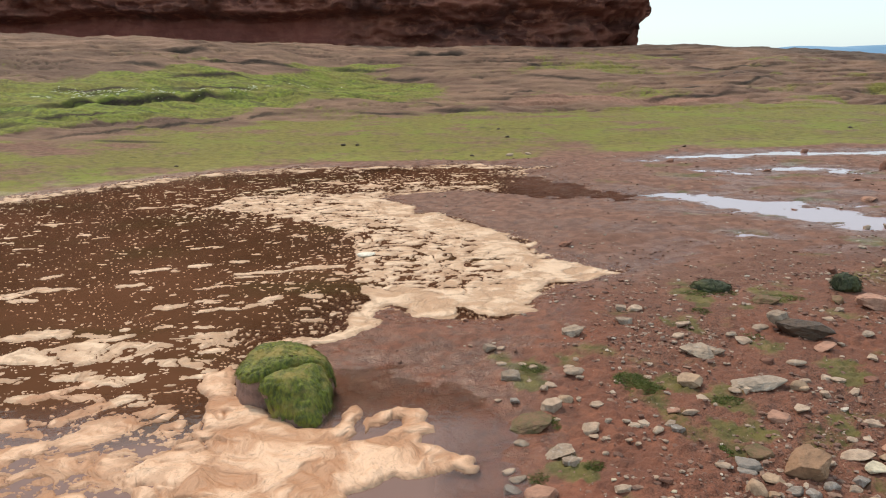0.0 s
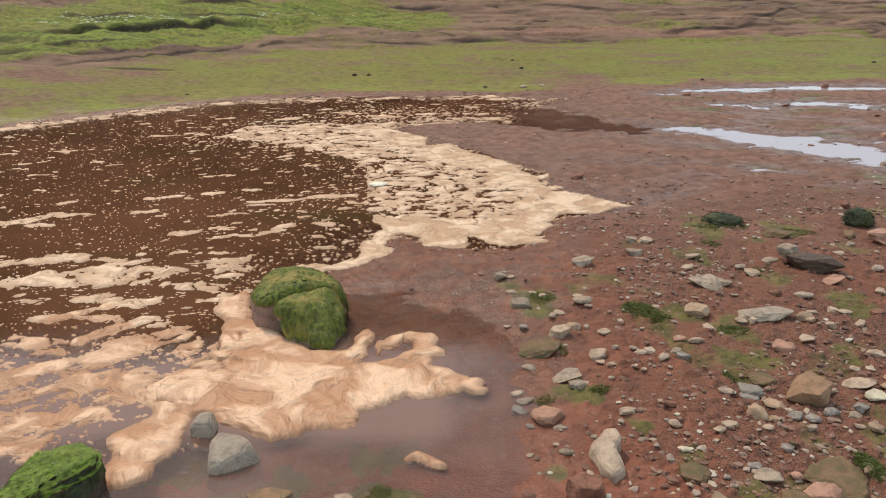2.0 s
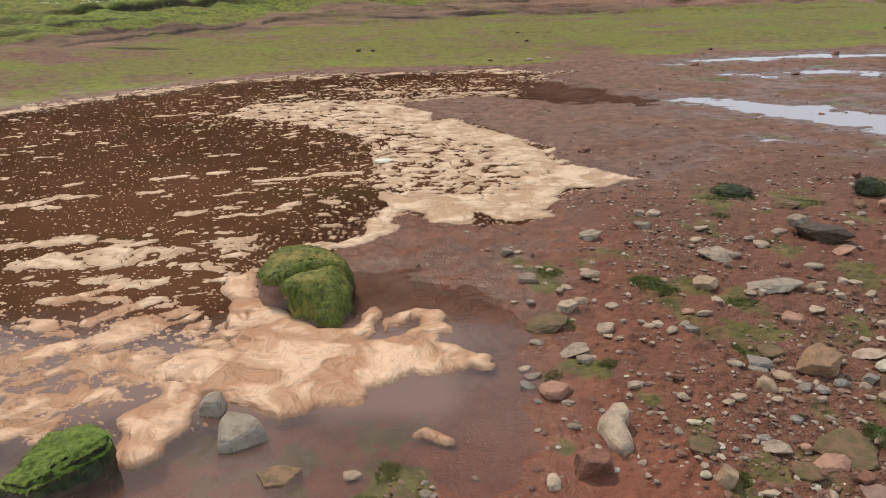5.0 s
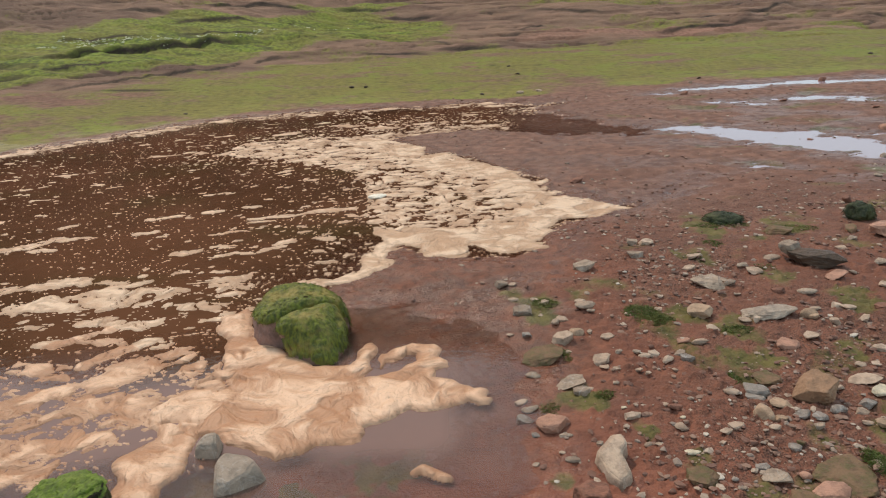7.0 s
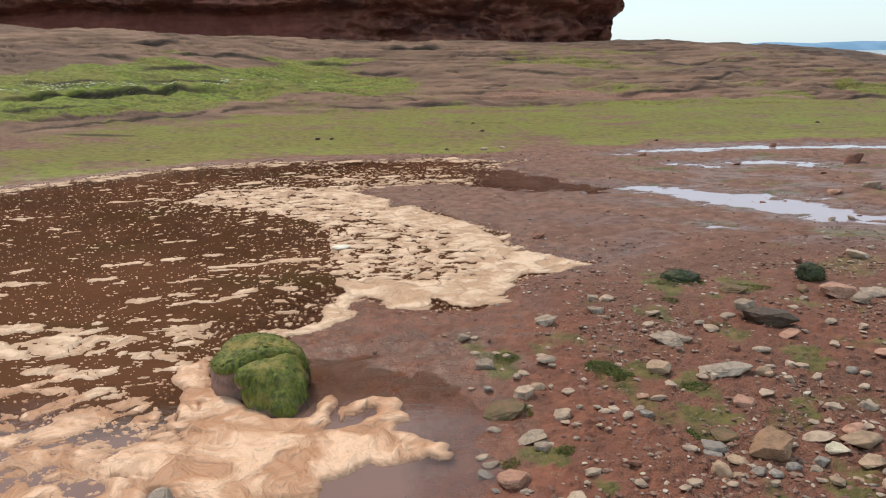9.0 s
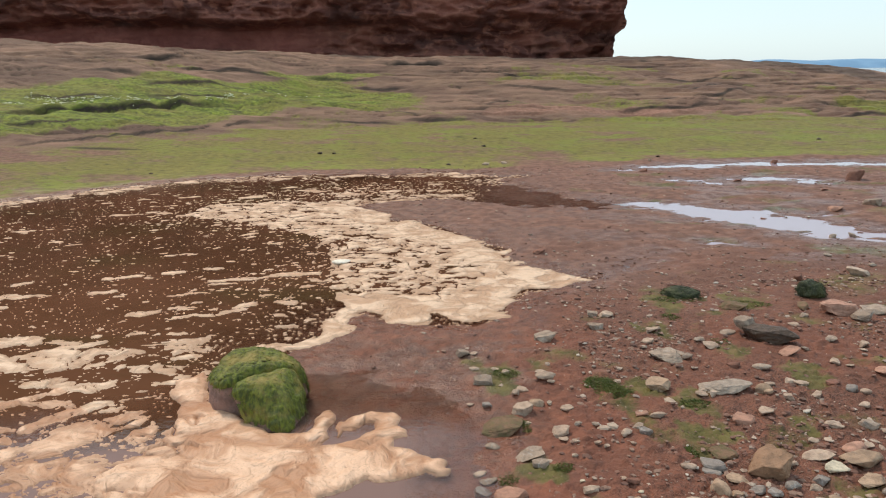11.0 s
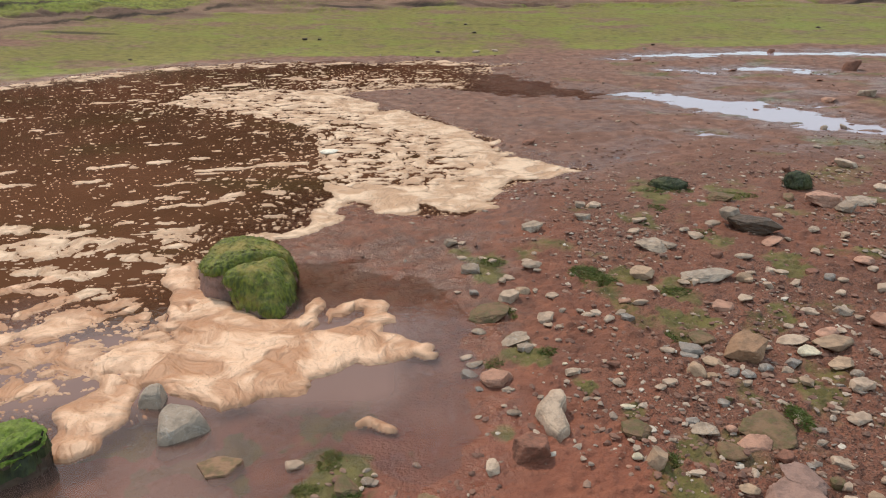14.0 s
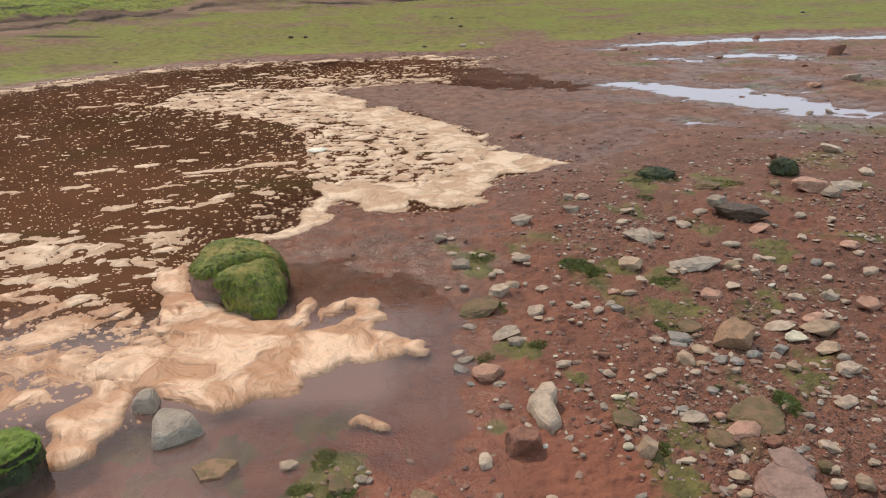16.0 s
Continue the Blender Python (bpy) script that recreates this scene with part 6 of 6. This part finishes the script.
WHITE_FROTH = foam_material("white_foam", True, ((0.80, 0.68, 0.54), (0.90, 0.80, 0.66)))
foam_lump(-0.67, 5.99, 0.16, 0.15, 0.03, 501)


# Weed on the gravel and in the shallows.
weed_clump(0.92, 3.36, 0.17, 0.20, 0.05, 51, 1540)
weed_clump(0.97, 3.27, 0.15, 0.12, 0.06, 52, 1320)
weed_clump(1.37, 2.05, 0.07, 0.16, 0.035, 53, 924)
weed_clump(0.86, 1.87, 0.05, 0.07, 0.04, 54, 484)
weed_clump(0.36, 2.56, 0.10, 0.10, 0.02, 55, 572)
weed_clump(0.45, 3.56, 0.13, 0.12, 0.03, 56, 660)
weed_clump(1.13, 2.69, 0.05, 0.14, 0.03, 57, 572)
weed_clump(1.13, 2.0, 0.13, 0.07, 0.02, 58, 528)
weed_clump(0.58, 2.61, 0.09, 0.07, 0.03, 59, 440)
weed_clump(1.30, 3.12, 0.20, 0.10, 0.035, 60, 792)
weed_clump(0.48, 2.99, 0.05, 0.12, 0.02, 61, 352)
weed_clump(1.60, 4.33, 0.14, 0.14, 0.03, 62, 572)
weed_clump(1.80, 4.72, 0.40, 0.14, 0.03, 63, 1100)
weed_clump(2.22, 4.55, 0.28, 0.14, 0.03, 64, 748)
weed_clump(-0.27, 1.97, 0.09, 0.14, 0.02, 65, 704, label="olive weed on a muddy bar in shallow water")
weed_clump(-0.32, 1.84, 0.12, 0.06, 0.02, 66, 528, label="olive weed on a muddy bar in shallow water")
weed_clump(-0.20, 1.78, 0.10, 0.10, 0.02, 67, 528, label="olive weed on a muddy bar in shallow water")
weed_clump(1.05, 1.93, 0.12, 0.08, 0.015, 68, 440)
weed_clump(1.75, 3.9, 0.18, 0.10, 0.02, 69, 528)


def gravel_material():
    m, b = material("mixed_gravel", 0.72)
    own = node(m, "ShaderNodeNewGeometry").outputs["Random Per Island"]
    ramp = node(m, "ShaderNodeValToRGB")
    wire(m, own, ramp.inputs[0])
    ramp.color_ramp.interpolation = "CONSTANT"
    shades = ((0.0, (0.15, 0.064, 0.042)), (0.28, (0.22, 0.10, 0.065)), (0.48, (0.13, 0.065, 0.045)), (0.54, (0.28, 0.165, 0.115)), (0.72, (0.28, 0.215, 0.17)),
              (0.82, (0.38, 0.285, 0.215)), (0.91, (0.48, 0.37, 0.285)), (0.975, (0.60, 0.52, 0.43)))
    for i, (at, c) in enumerate(shades):
        e = ramp.color_ramp.elements[i] if i < 2 else ramp.color_ramp.elements.new(at)
        e.position, e.color = at, (*c, 1)
    wire(m, mixed(m, ranged(m, grain(m, 120, 4), 0.35, 0.7, 0.0, 0.5), ramp.outputs[0], (0.2, 0.12, 0.09)), b.inputs["Base Color"])
    bumped(m, b, grain(m, 200, 3), 0.4, 0.002)
    return m


def build_gravel():
    """Small gravel over the beach, thicker in drifts."""
    rng = np.random.default_rng(5)
    shapes = []
    for n in range(10):
        bm = boulder_mesh((1, 1, 1), 400 + n, 9 if n < 7 else 3, 1, 0.5)
        bmesh.ops.triangulate(bm, faces=bm.faces)
        bm.verts.index_update()
        shapes.append((np.array([v.co for v in bm.verts]), np.array([[v.index for v in f.verts] for f in bm.faces])))
        bm.free()
    count = 90000
    y = 0.2 + 6.4 * rng.random(count) ** 1.15
    x = 0.05 + rng.random(count) * 5.4
    drift = fbm(x * 1.3, y * 1.3, 3, 51) + 0.55 * fbm(x * 4.5, y * 4.5, 2, 53)
    chance = np.clip(0.30 + 0.95 * drift, 0.03, 1) * step(0.0, 0.75, x - 0.25 - 0.12 * np.maximum(y - 3, 0)) * step(6.6, 3.6, y) * step(0.2, 1.2, y) * step(5.4, 4.0, x) + 0.03
    bare = step(0.55, 0.15, np.hypot((x - 0.55) / 0.55, (y - 1.72) / 0.36)) * 0.92
    chance = chance + 0.45 * step(1.2, 0.4, np.hypot((x - 1.55) / 0.75, (y - 2.35) / 0.5) + 0.4 * drift) + 0.25 * step(1.2, 0.4, np.hypot((x - 0.85) / 0.5, (y - 2.25) / 0.4) + 0.4 * drift)
    chance = chance + 0.35 * step(0.75, 1.1, x) * step(2.3, 1.9, y)
    good = (rng.random(count) < chance * (1 - bare) * 0.8) & (pool_depth(x, y) < -0.02)
    # A few bits also lie on the muddy bar and the flat.
    ex, ey = np.concatenate([rng.uniform(-0.5, 7, 5000), rng.uniform(-0.4, 0.3, 500)]), np.concatenate([rng.uniform(1.5, 12, 5000), rng.uniform(1.45, 2.0, 500)])
    ok = (pool_depth(ex, ey) < -0.03) & (foot_distance(ex, ey) < 0.6)
    x, y = np.concatenate([x[good], ex[ok]]), np.concatenate([y[good], ey[ok]])
    size = 0.003 + 0.029 * rng.random(len(x)) ** 4.0 + 0.0009 * y
    size = np.where(rng.random(len(x)) < 0.07, rng.uniform(0.008, 0.024, len(x)), size)
    z = ground_height(x, y)
    verts, faces, start = [], [], 0
    for i in range(len(x)):
        v, f = shapes[i % 10]
        a = rng.uniform(0, 6.283)
        s = size[i] * np.array([rng.uniform(0.8, 1.5), rng.uniform(0.7, 1.1), rng.uniform(0.3, 0.65)])
        p = v * s
        q = np.stack([p[:, 0] * math.cos(a) - p[:, 1] * math.sin(a), p[:, 0] * math.sin(a) + p[:, 1] * math.cos(a), p[:, 2]], -1)
        verts.append(q + (x[i], y[i], z[i] + 0.18 * s[2]))
        faces.append(f + start)
        start += len(v)
    me = bpy.data.meshes.new("gravel")
    verts, faces = np.concatenate(verts), np.concatenate(faces)
    me.vertices.add(len(verts))
    me.vertices.foreach_set("co", verts.astype(np.float32).ravel())
    me.loops.add(faces.size)
    me.loops.foreach_set("vertex_index", faces.astype(np.int32).ravel())
    me.polygons.add(len(faces))
    me.polygons.foreach_set("loop_start", np.arange(0, faces.size, 3, dtype=np.int32))
    me.update(calc_edges=True)
    me.polygons.foreach_set("use_smooth", np.full(len(faces), False))
    me.materials.append(gravel_material())
    tagged(new("gravel", me), "mixed small grey and red gravel strewn over mud", "gravel", kind="stuff")


build_gravel()


def build_trickle():
    """Bits of white froth left along the runnels in the bright green algae."""
    m, b = material("white_froth", 0.4)
    wire(m, mixed(m, ranged(m, grain(m, 8, 3), 0.4, 0.6), (0.55, 0.56, 0.36), (0.74, 0.72, 0.52)), b.inputs["Base Color"])
    rng = random.Random(77)
    bm = bmesh.new()
    for n in range(520):
        line = rng.choice((0, 0, 1, 2))
        x = rng.uniform((-9.8, -9.6, -5.5)[line], (-5.2, -7.0, -3.2)[line])
        y = (17.4 + 0.75 * (x + 9.7), 18.5 + 0.25 * (x + 9), 20.8 + 1.5 * (x + 5.3))[line] + rng.gauss(0, 0.15)
        if noise.noise(Vector((x * 1.9, y, line))) < -0.05:
            continue
        s = rng.uniform(0.006, 0.02)
        spot = bmesh.ops.create_icosphere(bm, subdivisions=1, radius=1)["verts"]
        bmesh.ops.scale(bm, vec=(s * rng.uniform(1, 4), s, s * 0.6), verts=spot)
        bmesh.ops.translate(bm, vec=(x, y, height_at(x, y) + s * 0.2), verts=spot)
    tagged(part("froth_specks", bm, m), "white froth specks along runnels in green algae", "froth", kind="stuff")


build_trickle()
